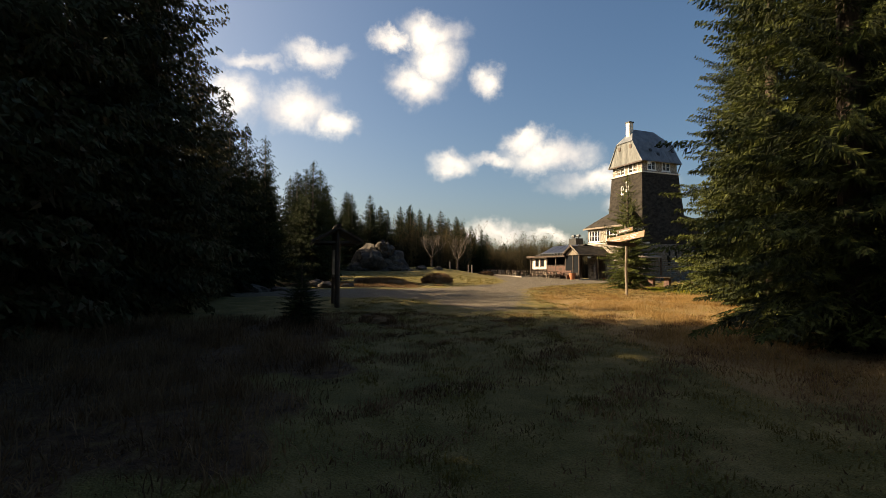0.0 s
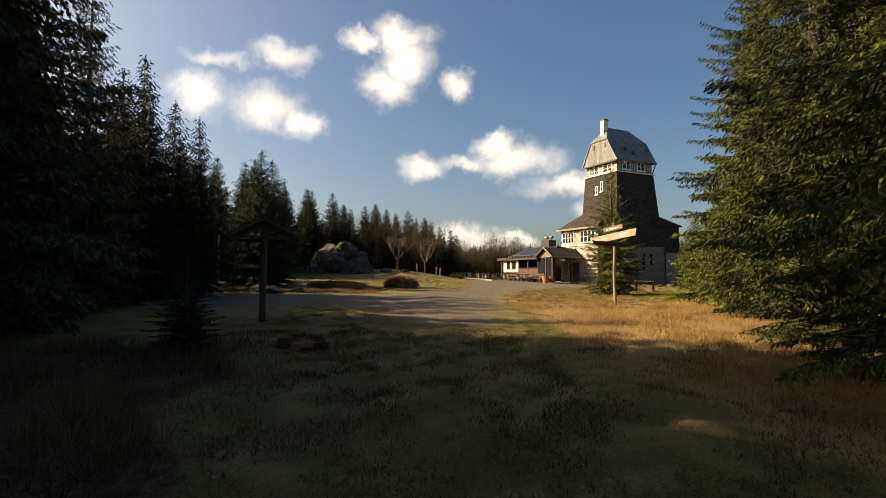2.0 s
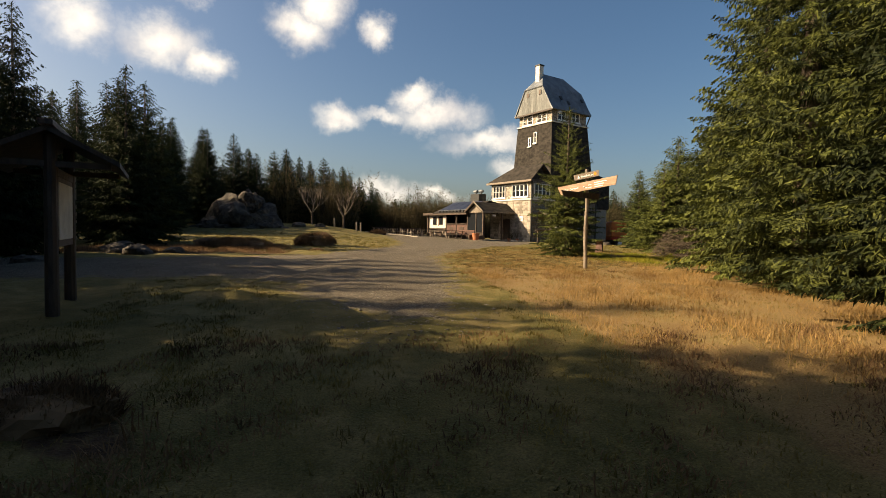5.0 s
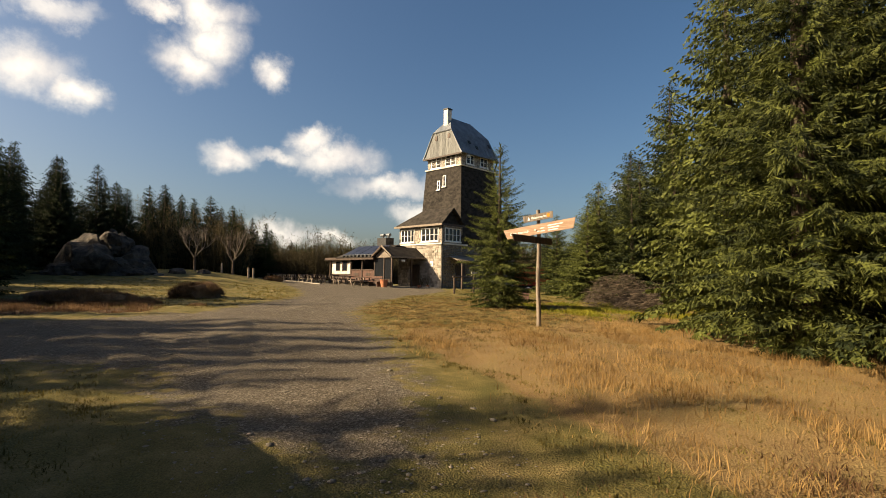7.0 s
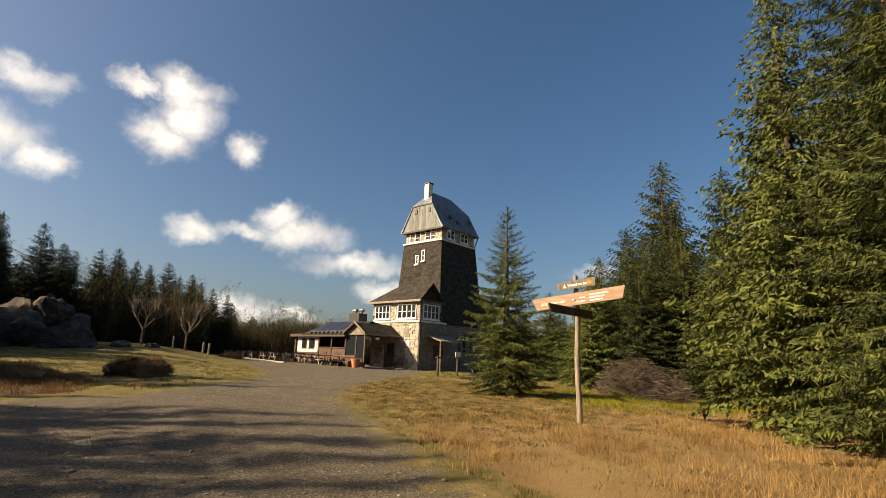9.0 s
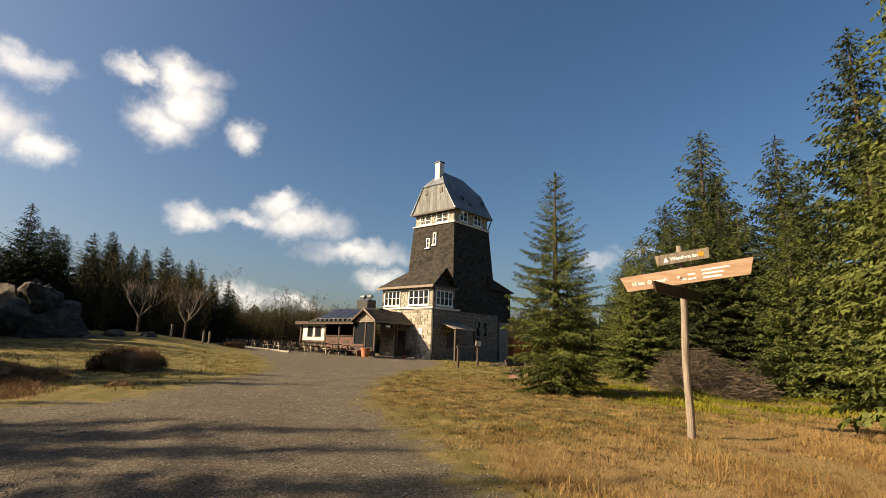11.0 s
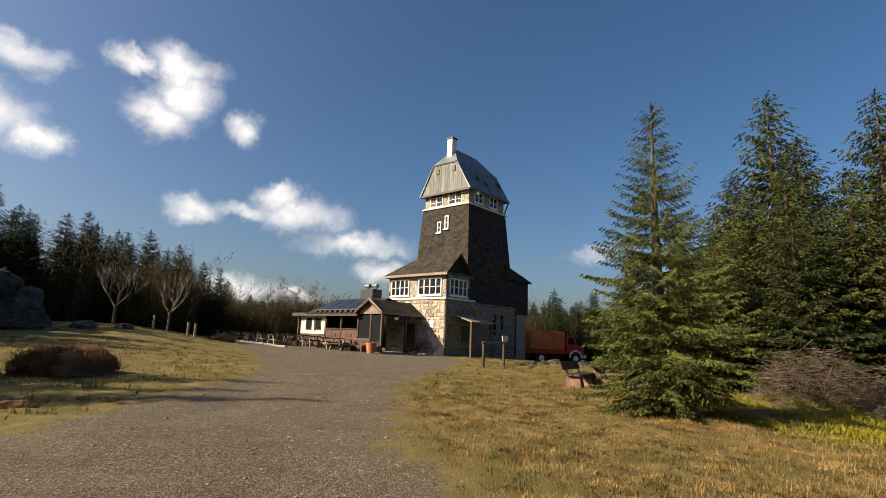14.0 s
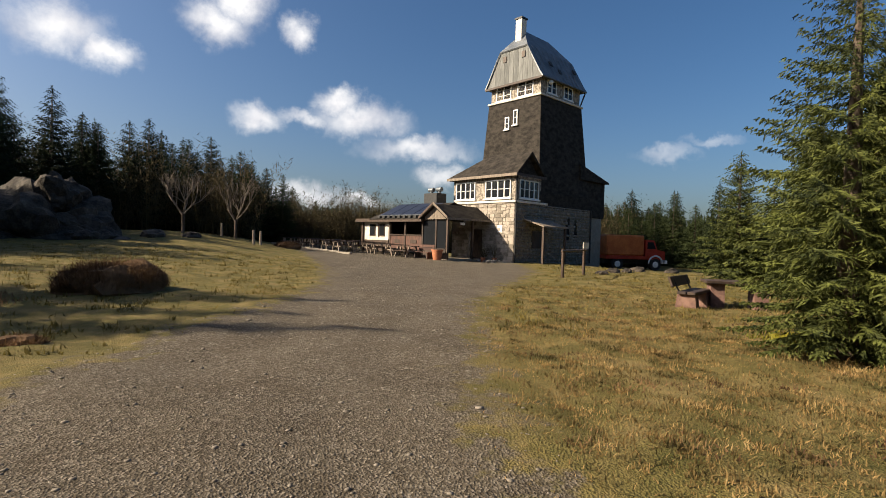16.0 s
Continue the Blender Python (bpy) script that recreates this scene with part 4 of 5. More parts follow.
    part("bargeboard", prismed([(-4.38, 2.05, 3.3), (-4.38, 3.5, 4.3), (-4.38, 3.5, 4.47), (-4.38, 2.05, 3.47)], (0.03, 0, 0)), GREYWOOD, hut)
    part("bargeboard", prismed([(-4.38, 3.5, 4.3), (-4.38, 5.0, 3.3), (-4.38, 5.0, 3.47), (-4.38, 3.5, 4.47)], (0.03, 0, 0)), DARKWOOD, hut)
    part("fascia", boxed(-4.35, 0.0, 2.05, 2.09, 3.26, 3.40), GREYWOOD, hut)
    # door in the stone wall under the porch, lamp and slanted handrail
    d = part("door", boxed(-0.08, -0.04, 2.9, 3.95, zf, 2.75), DARKWOOD, hut, "dark plank door")
    part("handle", boxed(-0.13, -0.085, 3.02, 3.07, 1.55, 1.72), DARKMETAL, d)
    part("lamp", boxed(-3.0, -2.6, 2.16, 2.24, 2.95, 3.12), WHITE, hut)
    part("handrail", tubed((-2.2, 2.2, zf + 0.2), (-2.0, 2.25, 2.4), 0.05, 0.05, 6), GREYWOOD, hut)
    # dark stack with two cowls behind the ridge
    st = part("flue_housing", boxed(-1.4, -0.4, 6.45, 7.9, 4.2, 5.45), DARKMETAL, hut, "dark flue housing")
    for b in (6.7, 7.6):
        part("cowl", tubed((-0.9, b, 5.45), (-0.9, b, 5.75), 0.12, 0.12, 10), SHEET, st)
        part("cowl", tubed((-0.9, b - 0.26, 5.75), (-0.9, b + 0.26, 5.75), 0.17, 0.17, 12), SHEET, st)


build_veranda()


def on_land(x, y, turn=0.0, lift=0.0):
    return Matrix.Translation((x, y, ground_z(x, y) + lift)) @ Matrix.Rotation(radians(turn), 4, "Z")


def house_at(a, b, turn=0.0, z=None):
    p = HOUSE @ Vector((a, b, 0))
    return Matrix.Translation((p.x, p.y, ground_z(p.x, p.y) if z is None else z)) @ Matrix.Rotation(radians(20.97 + turn), 4, "Z")


def build_terrace():
    """Rows of dark beer-garden tables with benches before the hut."""
    t = thing("picnic_table", house_at(-5.3, 4.9), "dark wooden picnic table with fixed benches before the hut", "table", "tables before the hut")
    for k in range(4):
        part("plank", boxed(-0.36 + k * 0.185, -0.36 + k * 0.185 + 0.165, -0.8, 0.8, 0.71, 0.75), DARKWOOD, t)
    for x in (-0.72, 0.72):
        part("bench_seat", boxed(x - 0.14, x + 0.14, -0.8, 0.8, 0.42, 0.46), DARKWOOD, t)
    for y in (-0.6, 0.6):
        part("crossbar", boxed(-0.8, 0.8, y - 0.035, y + 0.035, 0.34, 0.415), GREYWOOD, t)
        for sx in (-1, 1):
            m = Matrix.Translation((sx * 0.42, y + 0.075, 0.35)) @ Matrix.Rotation(sx * -0.42, 4, "Y")
            part("leg", boxed(-0.05, 0.05, -0.03, 0.03, -0.4, 0.4, m), GREYWOOD, t)
    rg = random.Random(2)
    for k in range(1, 13):
        copy_thing(t, house_at(-5.3 - 0.05 * k + rg.uniform(-0.15, 0.15), 4.9 + 1.32 * k, rg.uniform(-6, 6) + 75))
    for k in range(6):
        copy_thing(t, house_at(-7.2 + rg.uniform(-0.2, 0.2), 9.8 + 1.7 * k, rg.uniform(-6, 6) + 80))
    # pale kerb round the terrace
    for k in range(9):
        kerb = thing("kerb", house_at(-8.3 + 0.06 * k, 8.0 + 1.5 * k), "pale stone kerb round the terrace", "kerb", "terrace kerbs")
        part("block", boxed(-0.1, 0.1, -0.72, 0.72, -0.1, 0.12, bevel=0.02), MORTAR, kerb)
    # red-brown garden bench by the porch
    b = thing("garden_bench", house_at(-4.95, 3.6), "reddish-brown wooden bench beside the porch", "bench")
    for k in range(3):
        part("seat_slat", boxed(-0.34 + k * 0.17, -0.19 + k * 0.17, -0.8, 0.8, 0.42, 0.46), REDWOOD, b)
    for k in range(2):
        part("back_slat", boxed(0.20, 0.24, -0.8, 0.8, 0.56 + k * 0.2, 0.73 + k * 0.2), REDWOOD, b)
    for y in (-0.62, 0.62):
        part("leg", boxed(-0.3, 0.18, y - 0.05, y + 0.05, 0.0, 0.42), DARKWOOD, b)
        part("upright", boxed(0.242, 0.30, y - 0.04, y + 0.04, 0.0, 0.95), DARKWOOD, b)
    # terracotta tub
    p = thing("plant_tub", house_at(-4.9, 2.35), "terracotta tub with a withered plant", "pot")
    bm = tubed((0, 0, 0), (0, 0, 0.62), 0.26, 0.36, 18)
    tube(bm, (0, 0, 0.62), (0, 0, 0.70), 0.39, 0.39, 18)
    part("pot", bm, TERRA, p)
    part("soil", tubed((0, 0, 0.69), (0, 0, 0.715), 0.33, 0.33, 14), BARK, p)
    # edging stones and pots along the wall
    for k in range(9):
        a = -0.55 - 0.3 * (k % 4)
        s = thing("edging_stone", house_at(a, 0.35 + 0.22 * k, k * 37), "rough pale stone at the foot of the wall", "stone", "edging stones")
        bm = bmesh.new()
        bmesh.ops.create_icosphere(bm, subdivisions=1, radius=0.16 + 0.03 * (k % 3))
        for v in bm.verts:
            v.co = Vector((v.co.x * 1.3, v.co.y, v.co.z * 0.8 + 0.06)) + Vector((noise.noise(v.co * 6 + Vector((k, 0, 0))),) * 3) * 0.05
        part("stone", bm, STONE, s)
    for k, (a, bb) in enumerate(((-0.7, 1.9), (-1.2, 1.7), (-0.6, 1.2))):
        s = thing("potted_plant", house_at(a, bb), "bare potted shrub by the house wall", "plant", "potted shrubs")
        part("pot", tubed((0, 0, 0), (0, 0, 0.3), 0.13, 0.18, 12), TERRA if k else GREYWOOD, s)
        bm = bmesh.new()
        rr = random.Random(k)
        for j in range(22):
            h = Vector((rr.uniform(-0.35, 0.35), rr.uniform(-0.35, 0.35), rr.uniform(0.4, 1.0)))
            tube(bm, (0, 0, 0.28), h + Vector((0, 0, 0.28)), 0.012, 0.004, 4)
        part("crown", bm, SHRUB, s)


build_terrace()

# ---- signpost ----


def lettering(text, size, m, material, parent, name="lettering"):
    cu = bpy.data.curves.new(name, "FONT")
    cu.body, cu.size, cu.extrude, cu.offset = text, size, 0.002, 0.003
    tmp = new(name, cu)
    me = bpy.data.meshes.new_from_object(tmp.evaluated_get(bpy.context.evaluated_depsgraph_get()))
    bpy.data.objects.remove(tmp)
    me.transform(m)
    me.materials.clear()
    me.materials.append(material)
    ob = new(name, me)
    ob.parent = parent
    return ob


SIGN = (8.45, 22.0)


def build_signpost():
    z0 = ground_z(*SIGN)
    s = thing("signpost", Matrix.Translation((*SIGN, z0)) @ Matrix.Rotation(radians(-58), 4, "Z"), "weathered wooden hiking signpost with carved arrow boards", "signpost")
    bm = bmesh.new()
    rings = []
    for k in range(13):
        z, rad = -0.3 + k * 0.292, 0.064 - k * 0.0012
        rings.append([bm.verts.new((0.012 * math.sin(k * 0.9) + rad * math.cos(g * 0.5236) * (1 + 0.05 * math.sin(g * 2.3)), 0.01 * math.cos(k * 0.7) + rad * math.sin(g * 0.5236), z)) for g in range(12)])
    for lo, hi in zip(rings, rings[1:]):
        for g in range(12):
            bm.faces.new((lo[g], lo[(g + 1) % 12], hi[(g + 1) % 12], hi[g]))
    bm.faces.new(rings[-1])
    bm.faces.new(list(reversed(rings[0])))
    part("post", bm, GREYWOOD, s, smooth=False)

    def arrow(name, x0, x1, z, h, y, turn, lean, both, label, material, tip=0.09):
        m = Matrix.Rotation(radians(turn), 4, "Z") @ Matrix.Translation((0, y, z)) @ Matrix.Rotation(radians(lean), 4, "Y")
        poly = [(x0, 0, h), (x1, 0, h), (x1 - (tip if both else 0.0), 0, 0), (x0 + tip, 0, 0)]
        bm = prismed(poly, (0, 0.035, 0))
        for v in bm.verts:
            v.co = m @ v.co
        return part(name, bm, material, s, label), m

    front = Matrix.Rotation(radians(90), 4, "X")
    small, m = arrow("small_board", -0.40, 0.46, 2.90, 0.18, -0.12, 4, -8, True, "narrow grey-brown board with white lettering", GREYWOOD, 0.02)
    lettering("Wandern im", 0.085, m @ Matrix.Translation((-0.16, -0.003, 0.055)) @ front, WHITE, small)
    part("badge", prismed([Vector(m @ Vector((0.33 + 0.05 * math.cos(k * 0.5236), -0.004, 0.09 + 0.05 * math.sin(k * 0.5236)))) for k in range(12)], (0, 0.003, 0)), ORANGE, small)
    part("emblem", prismed([m @ Vector(p) for p in ((-0.27, -0.004, 0.04), (-0.19, -0.004, 0.04), (-0.23, -0.004, 0.13))], (0, 0.003, 0)), WHITE, small)
    big, m = arrow("arrow_board", -0.98, 1.12, 2.52, 0.27, -0.125, 0, -7.5, True, "long oiled wooden arrow board with white lettering", SIGNWOOD)
    lettering("12 km  Osterode", 0.085, m @ Matrix.Translation((-0.80, -0.003, 0.09)) @ front, WHITE, big)
    for x0, x1, z in ((0.02, 0.09, 0.05), (-0.05, -0.01, 0.1), (0.12, 0.24, 0.04), (0.12, 0.24, 0.12), (0.34, 0.62, 0.03), (0.34, 0.66, 0.095), (0.34, 0.76, 0.16)):
        part("letter_bar", boxed(x0, x1, -0.004, -0.001, z + 0.012, z + 0.04, m), WHITE, big)
    back, m = arrow("arrow_board", -1.0, 0.4, 2.26, 0.18, -0.105, 63, 3.0, False, "dark weathered arrow board", DARKWOOD)
    part("bolt", tubed((0, -0.13, 2.62), (0, -0.10, 2.62), 0.02, 0.02, 8), DARKMETAL, s)


build_signpost()


def build_info_board():
    c = Vector((-3.62, 16.0, 0))
    s = thing("information_board", Matrix.Translation((c.x, c.y, ground_z(c.x, c.y))) @ Matrix.Rotation(radians(106), 4, "Z"), "roofed dark wooden information board with a pale map", "notice board")
    for x in (-0.78, 0.78):
        bm = tubed((x, 0, -0.3), (x, 0, 2.5), 0.085, 0.08, 10)
        part("post", bm, DARKWOOD, s)
    fr = part("panel", boxed(-0.69, 0.69, -0.05, 0.05, 0.95, 1.95), DARKWOOD, s)
    part("map_sheet", boxed(-0.6, 0.6, -0.066, -0.052, 1.05, 1.87), PLASTER, fr, "faded pale map sheet")
    part("map_sheet", boxed(-0.6, 0.6, 0.052, 0.066, 1.05, 1.87), PLASTER, fr)
    part("rail", boxed(-0.69, 0.69, -0.06, 0.06, 1.952, 2.06), DARKWOOD, s)
    for sy in (-1, 1):
        bm = bmesh.new()
        prism(bm, [(-1.05, 0, 2.52), (1.05, 0, 2.52), (1.05, sy * 0.82, 2.08), (-1.05, sy * 0.82, 2.08)], (0, 0, 0.07))
        part("roof_slope", bm, DARKWOOD, s)
    for x in (-0.78, 0.78):
        part("rafter", boxed(x - 0.05, x + 0.05, -0.7, 0.7, 2.06, 2.14), DARKWOOD, s)
    part("ridge_cap", boxed(-1.1, 1.1, -0.08, 0.08, 2.59, 2.66), DARKWOOD, s)


build_info_board()


def build_picnic():
    """Heavy table and a backed bench on pinkish stone feet."""
    t = thing("stone_table", on_land(14.6, 32.55, -38), "dark plank picnic table on reddish stone feet", "table")
    for k in range(4):
        part("plank", boxed(-0.8, 0.8, -0.40 + k * 0.205, -0.21 + k * 0.205, 0.60, 0.67, bevel=0.01), DARKWOOD, t)
    for x in (-0.5, 0.5):
        part("foot", prismed([(x - 0.16, -0.3, -0.1), (x - 0.16, 0.3, -0.1), (x - 0.16, 0.24, 0.60), (x - 0.16, -0.24, 0.60)], (0.32, 0, 0)), REDSTONE, t, "rough reddish stone foot")
    b = thing("backed_bench", on_land(13.3, 32.75, 28), "dark plank bench with a tilted backrest on reddish stone feet", "bench")
    for k in range(2):
        part("plank", boxed(-0.8, 0.8, -0.24 + k * 0.22, -0.04 + k * 0.22, 0.36, 0.43, bevel=0.01), DARKWOOD, b)
    m = Matrix.Translation((0, 0.26, 0.52)) @ Matrix.Rotation(radians(-22), 4, "X")
    part("backrest", boxed(-0.8, 0.8, 0.0, 0.06, 0.02, 0.28, m, bevel=0.01), DARKWOOD, b)
    for x in (-0.55, 0.55):
        part("foot", prismed([(x - 0.15, -0.26, -0.1), (x - 0.15, 0.26, -0.1), (x - 0.15, 0.2, 0.36), (x - 0.15, -0.2, 0.36)], (0.3, 0, 0)), REDSTONE, b, "rough reddish stone foot")
        part("bracket", tubed((x, 0.18, 0.37), (x, 0.38, 0.76), 0.022, 0.022, 6), DARKMETAL, b)


build_picnic()


def build_small_posts():
    (ax, ay), (bx, by) = (15.3, 41.2), (17.7, 42.9)
    turn = math.degrees(math.atan2(by - ay, bx - ax))
    L = math.hypot(bx - ax, by - ay)
    r = thing("rail_barrier", on_land(ax, ay, turn), "low wooden post-and-rail with a small plate", "barrier")
    for x in (0.0, L):
        part("post", tubed((x, 0, -0.3), (x, 0, 1.25), 0.075, 0.07, 10), DARKWOOD, r)
    part("rail", tubed((-0.45, -0.1, 1.16), (L + 0.15, -0.1, 1.2), 0.05, 0.05, 8), DARKWOOD, r)
    part("plate", boxed(L - 0.75, L + 0.1, -0.19, -0.16, 1.26, 1.55), PLASTER, r)
    p = thing("marker_pole", on_land(21.2, 37.5), "thin white marker pole in the grass", "pole", "marker poles")
    part("shaft", tubed((0, 0, -0.2), (0.06, 0, 2.2), 0.05, 0.045, 8), WHITE, p)
    p = thing("snow_pole", on_land(-13.9, 40.6), "tall thin pale pole at the forest edge", "pole", "marker poles")
    part("shaft", tubed((0, 0, -0.2), (0, 0, 3.6), 0.06, 0.05, 8), GREYWOOD, p)
    for x, y in ((3.3, 58.5), (3.75, 59.0), (1.2, 63.5)):
        p = thing("wooden_stake", on_land(x, y), "short grey wooden stake in the grass", "post", "wooden stakes")
        part("shaft", tubed((0, 0, -0.2), (0, 0, 0.95), 0.09, 0.08, 8), GREYWOOD, p)


build_small_posts()


def build_truck():
    t = thing("truck", Matrix.Translation((34.2, 58.0, ground_z(34.2, 58.0))) @ Matrix.Rotation(radians(-12), 4, "Z"), "red all-terrain truck with an orange tarpaulin cover", "truck")
    part("tarpaulin", boxed(-2.7, 0.75, -1.1, 1.1, 1.25, 3.0, bevel=0.1), TARP, t)
    part("bed", boxed(-2.75, 0.78, -1.14, 1.14, 0.95, 1.248), TRUCKRED, t)
    part("chassis", boxed(-2.6, 2.7, -0.5, 0.5, 0.55, 0.94), DARKMETAL, t)
    cab = part("cab", prismed([(0.9, -1.05, 0.95), (2.75, -1.05, 0.95), (2.75, -1.05, 1.65), (2.0, -1.05, 1.8), (1.7, -1.05, 2.6), (0.9, -1.05, 2.65)], (0, 2.1, 0)), TRUCKRED, t)
    part("side_window", prismed([(1.05, -1.062, 1.85), (1.85, -1.062, 1.85), (1.62, -1.062, 2.45), (1.05, -1.062, 2.45)], (0, 0.01, 0)), GLASS, cab)
    m = Matrix.Translation((1.86, 0, 2.2)) @ Matrix.Rotation(math.atan2(-0.3, 0.8), 4, "Y")
    part("windscreen", boxed(0.0, 0.02, -0.92, 0.92, -0.33, 0.33, m), GLASS, cab)
    part("bumper", boxed(2.76, 2.95, -1.1, 1.1, 0.6, 0.9), WHITE, t)
    part("grille", boxed(2.752, 2.78, -0.6, 0.6, 1.0, 1.55), DARKMETAL, t)
    for y in (-0.82, 0.82):
        part("headlight", tubed((2.752, y, 1.25), (2.80, y, 1.25), 0.13, 0.13, 12), WHITE, t)
    for y in (-1, 1):
        for x in (-1.7, 1.85):
            w = part("wheel", tubed((x, y * 0.72, 0.52), (x, y * 1.08, 0.52), 0.52, 0.52, 22), RUBBER, t)
            part("rim", tubed((x, y * 1.082, 0.52), (x, y * 1.11, 0.52), 0.27, 0.24, 14), WHITE, w)
        bm = bmesh.new()
        for k in range(9):
            a0, a1 = math.pi * k / 9, math.pi * (k + 1) / 9
            tube(bm, (1.85 + 0.66 * math.cos(a0), y * 1.08, 0.6 + 0.66 * math.sin(a0)), (1.85 + 0.66 * math.cos(a1), y * 1.08, 0.6 + 0.66 * math.sin(a1)), 0.07, 0.07, 6)
        part("mudguard", bm, WHITE, t)


build_truck()

# ---- rocks, mounds, brushwood ----


def rock_mesh(seed, sx, sy, sz, rough=0.35, sub=4):
    bm = bmesh.new()
    bmesh.ops.create_icosphere(bm, subdivisions=sub, radius=1.0)
    off = Vector((seed * 3.1, seed * 1.7, seed * 0.9))
    for v in bm.verts:
        p = v.co.copy()
        cell = noise.cell(p * 1.9 + off)
        d = 1 + rough * (noise.noise(p * 1.3 + off) + 0.45 * noise.noise(p * 3.1 + off) + 0.2 * noise.noise(p * 7 + off)) + 0.10 * cell
        q = p * d
        v.co = Vector((q.x * sx, q.y * sy, q.z * sz))
    return bm


def build_rocks():
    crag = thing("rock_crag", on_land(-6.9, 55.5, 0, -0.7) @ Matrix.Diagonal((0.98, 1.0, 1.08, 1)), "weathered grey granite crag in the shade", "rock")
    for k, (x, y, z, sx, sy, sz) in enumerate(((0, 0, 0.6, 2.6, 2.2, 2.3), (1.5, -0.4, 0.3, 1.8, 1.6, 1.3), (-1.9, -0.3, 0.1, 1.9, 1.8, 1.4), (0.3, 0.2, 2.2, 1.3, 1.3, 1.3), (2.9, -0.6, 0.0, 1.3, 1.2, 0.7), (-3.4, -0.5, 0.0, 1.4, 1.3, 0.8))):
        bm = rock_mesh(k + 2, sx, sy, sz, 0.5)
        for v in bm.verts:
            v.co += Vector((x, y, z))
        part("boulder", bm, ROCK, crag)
    for k, (x, y, s) in enumerate(((-9.2, 23.6, 0.5), (-8.2, 24.3, 0.35), (-6.8, 28.8, 0.5), (-5.6, 29.2, 0.35), (-7.6, 29.5, 0.6), (-0.3, 57.5, 0.5), (-2.2, 56.5, 0.6), (20.6, 44.2, 0.35), (22.0, 44.8, 0.3), (23.4, 45.4, 0.4), (19.4, 43.6, 0.25), (24.6, 44.2, 0.35))):
        r = thing("boulder", on_land(x, y, k * 50), "small grey boulder lying in the grass", "rock", "boulders")
        bm = rock_mesh(k + 20, s * 1.3, s, s * 0.7, 0.3, 3)
        part("stone", bm, ROCK, r)


build_rocks()


def tuft_cloud(name, n, place_fn, material, blade, width, seed, lean=0.35, parent=None):
    """Grass blades: place_fn(rng, n) gives root positions and lengths; each blade bends once."""
    rng = np.random.RandomState(seed)
    root, ln = place_fn(rng, n)
    n = len(root)
    a = rng.uniform(0, 6.28, n)
    side = np.stack([np.cos(a), np.sin(a), 0 * a], -1) * (width * rng.uniform(0.6, 1.4, n))[:, None]
    b = rng.uniform(0, 6.28, n)
    tilt = np.abs(rng.normal(0, lean, n))
    d1 = np.stack([np.cos(b) * tilt, np.sin(b) * tilt, 1 + 0 * b], -1)
    d2 = np.stack([np.cos(b) * tilt * 2.4, np.sin(b) * tilt * 2.4, 0.75 + 0 * b], -1)
    d1 /= np.linalg.norm(d1, axis=1)[:, None]
    d2 /= np.linalg.norm(d2, axis=1)[:, None]
    L = (ln * blade)[:, None]
    midp = root + d1 * L * 0.55
    tip = midp + d2 * L * 0.5
    v = np.stack([root - side, root + side, midp + side * 0.6, midp - side * 0.6, tip], 1).reshape(-1, 3)
    k = np.arange(n)[:, None] * 5
    tri = np.concatenate([k + np.array([[0, 1, 2]]), k + np.array([[0, 2, 3]]), k + np.array([[3, 2, 4]])], 1).reshape(-1, 3)
    ob = new(name, raw_mesh(name, v, 3, tri, material))
    return ob


def scatter(x0, x1, y0, y1, keep, clump=0.0):
    def fn(rng, n):
        if clump:
            m = n // 14
            cx, cy = rng.uniform(x0, x1, m), rng.uniform(y0, y1, m)
            i = rng.randint(0, m, n)
            x, y = cx[i] + rng.normal(0, clump, n), cy[i] + rng.normal(0, clump, n)
        else:
            x, y = rng.uniform(x0, x1, n), rng.uniform(y0, y1, n)
        w = keep(x, y)
        ok = rng.rand(n) < w
        x, y, w = x[ok], y[ok], w[ok]
        z = land(x, y) + relief(x, y) - 0.015
        return np.stack([x, y, z], -1), (0.45 + 0.55 * w) * rng.uniform(0.5, 1.25, len(x))
    return fn


def off_track(x, y, soft=0.5):
    return np.clip(0.3 - inside_distance(x, y, TRACK) / soft, 0, 1)


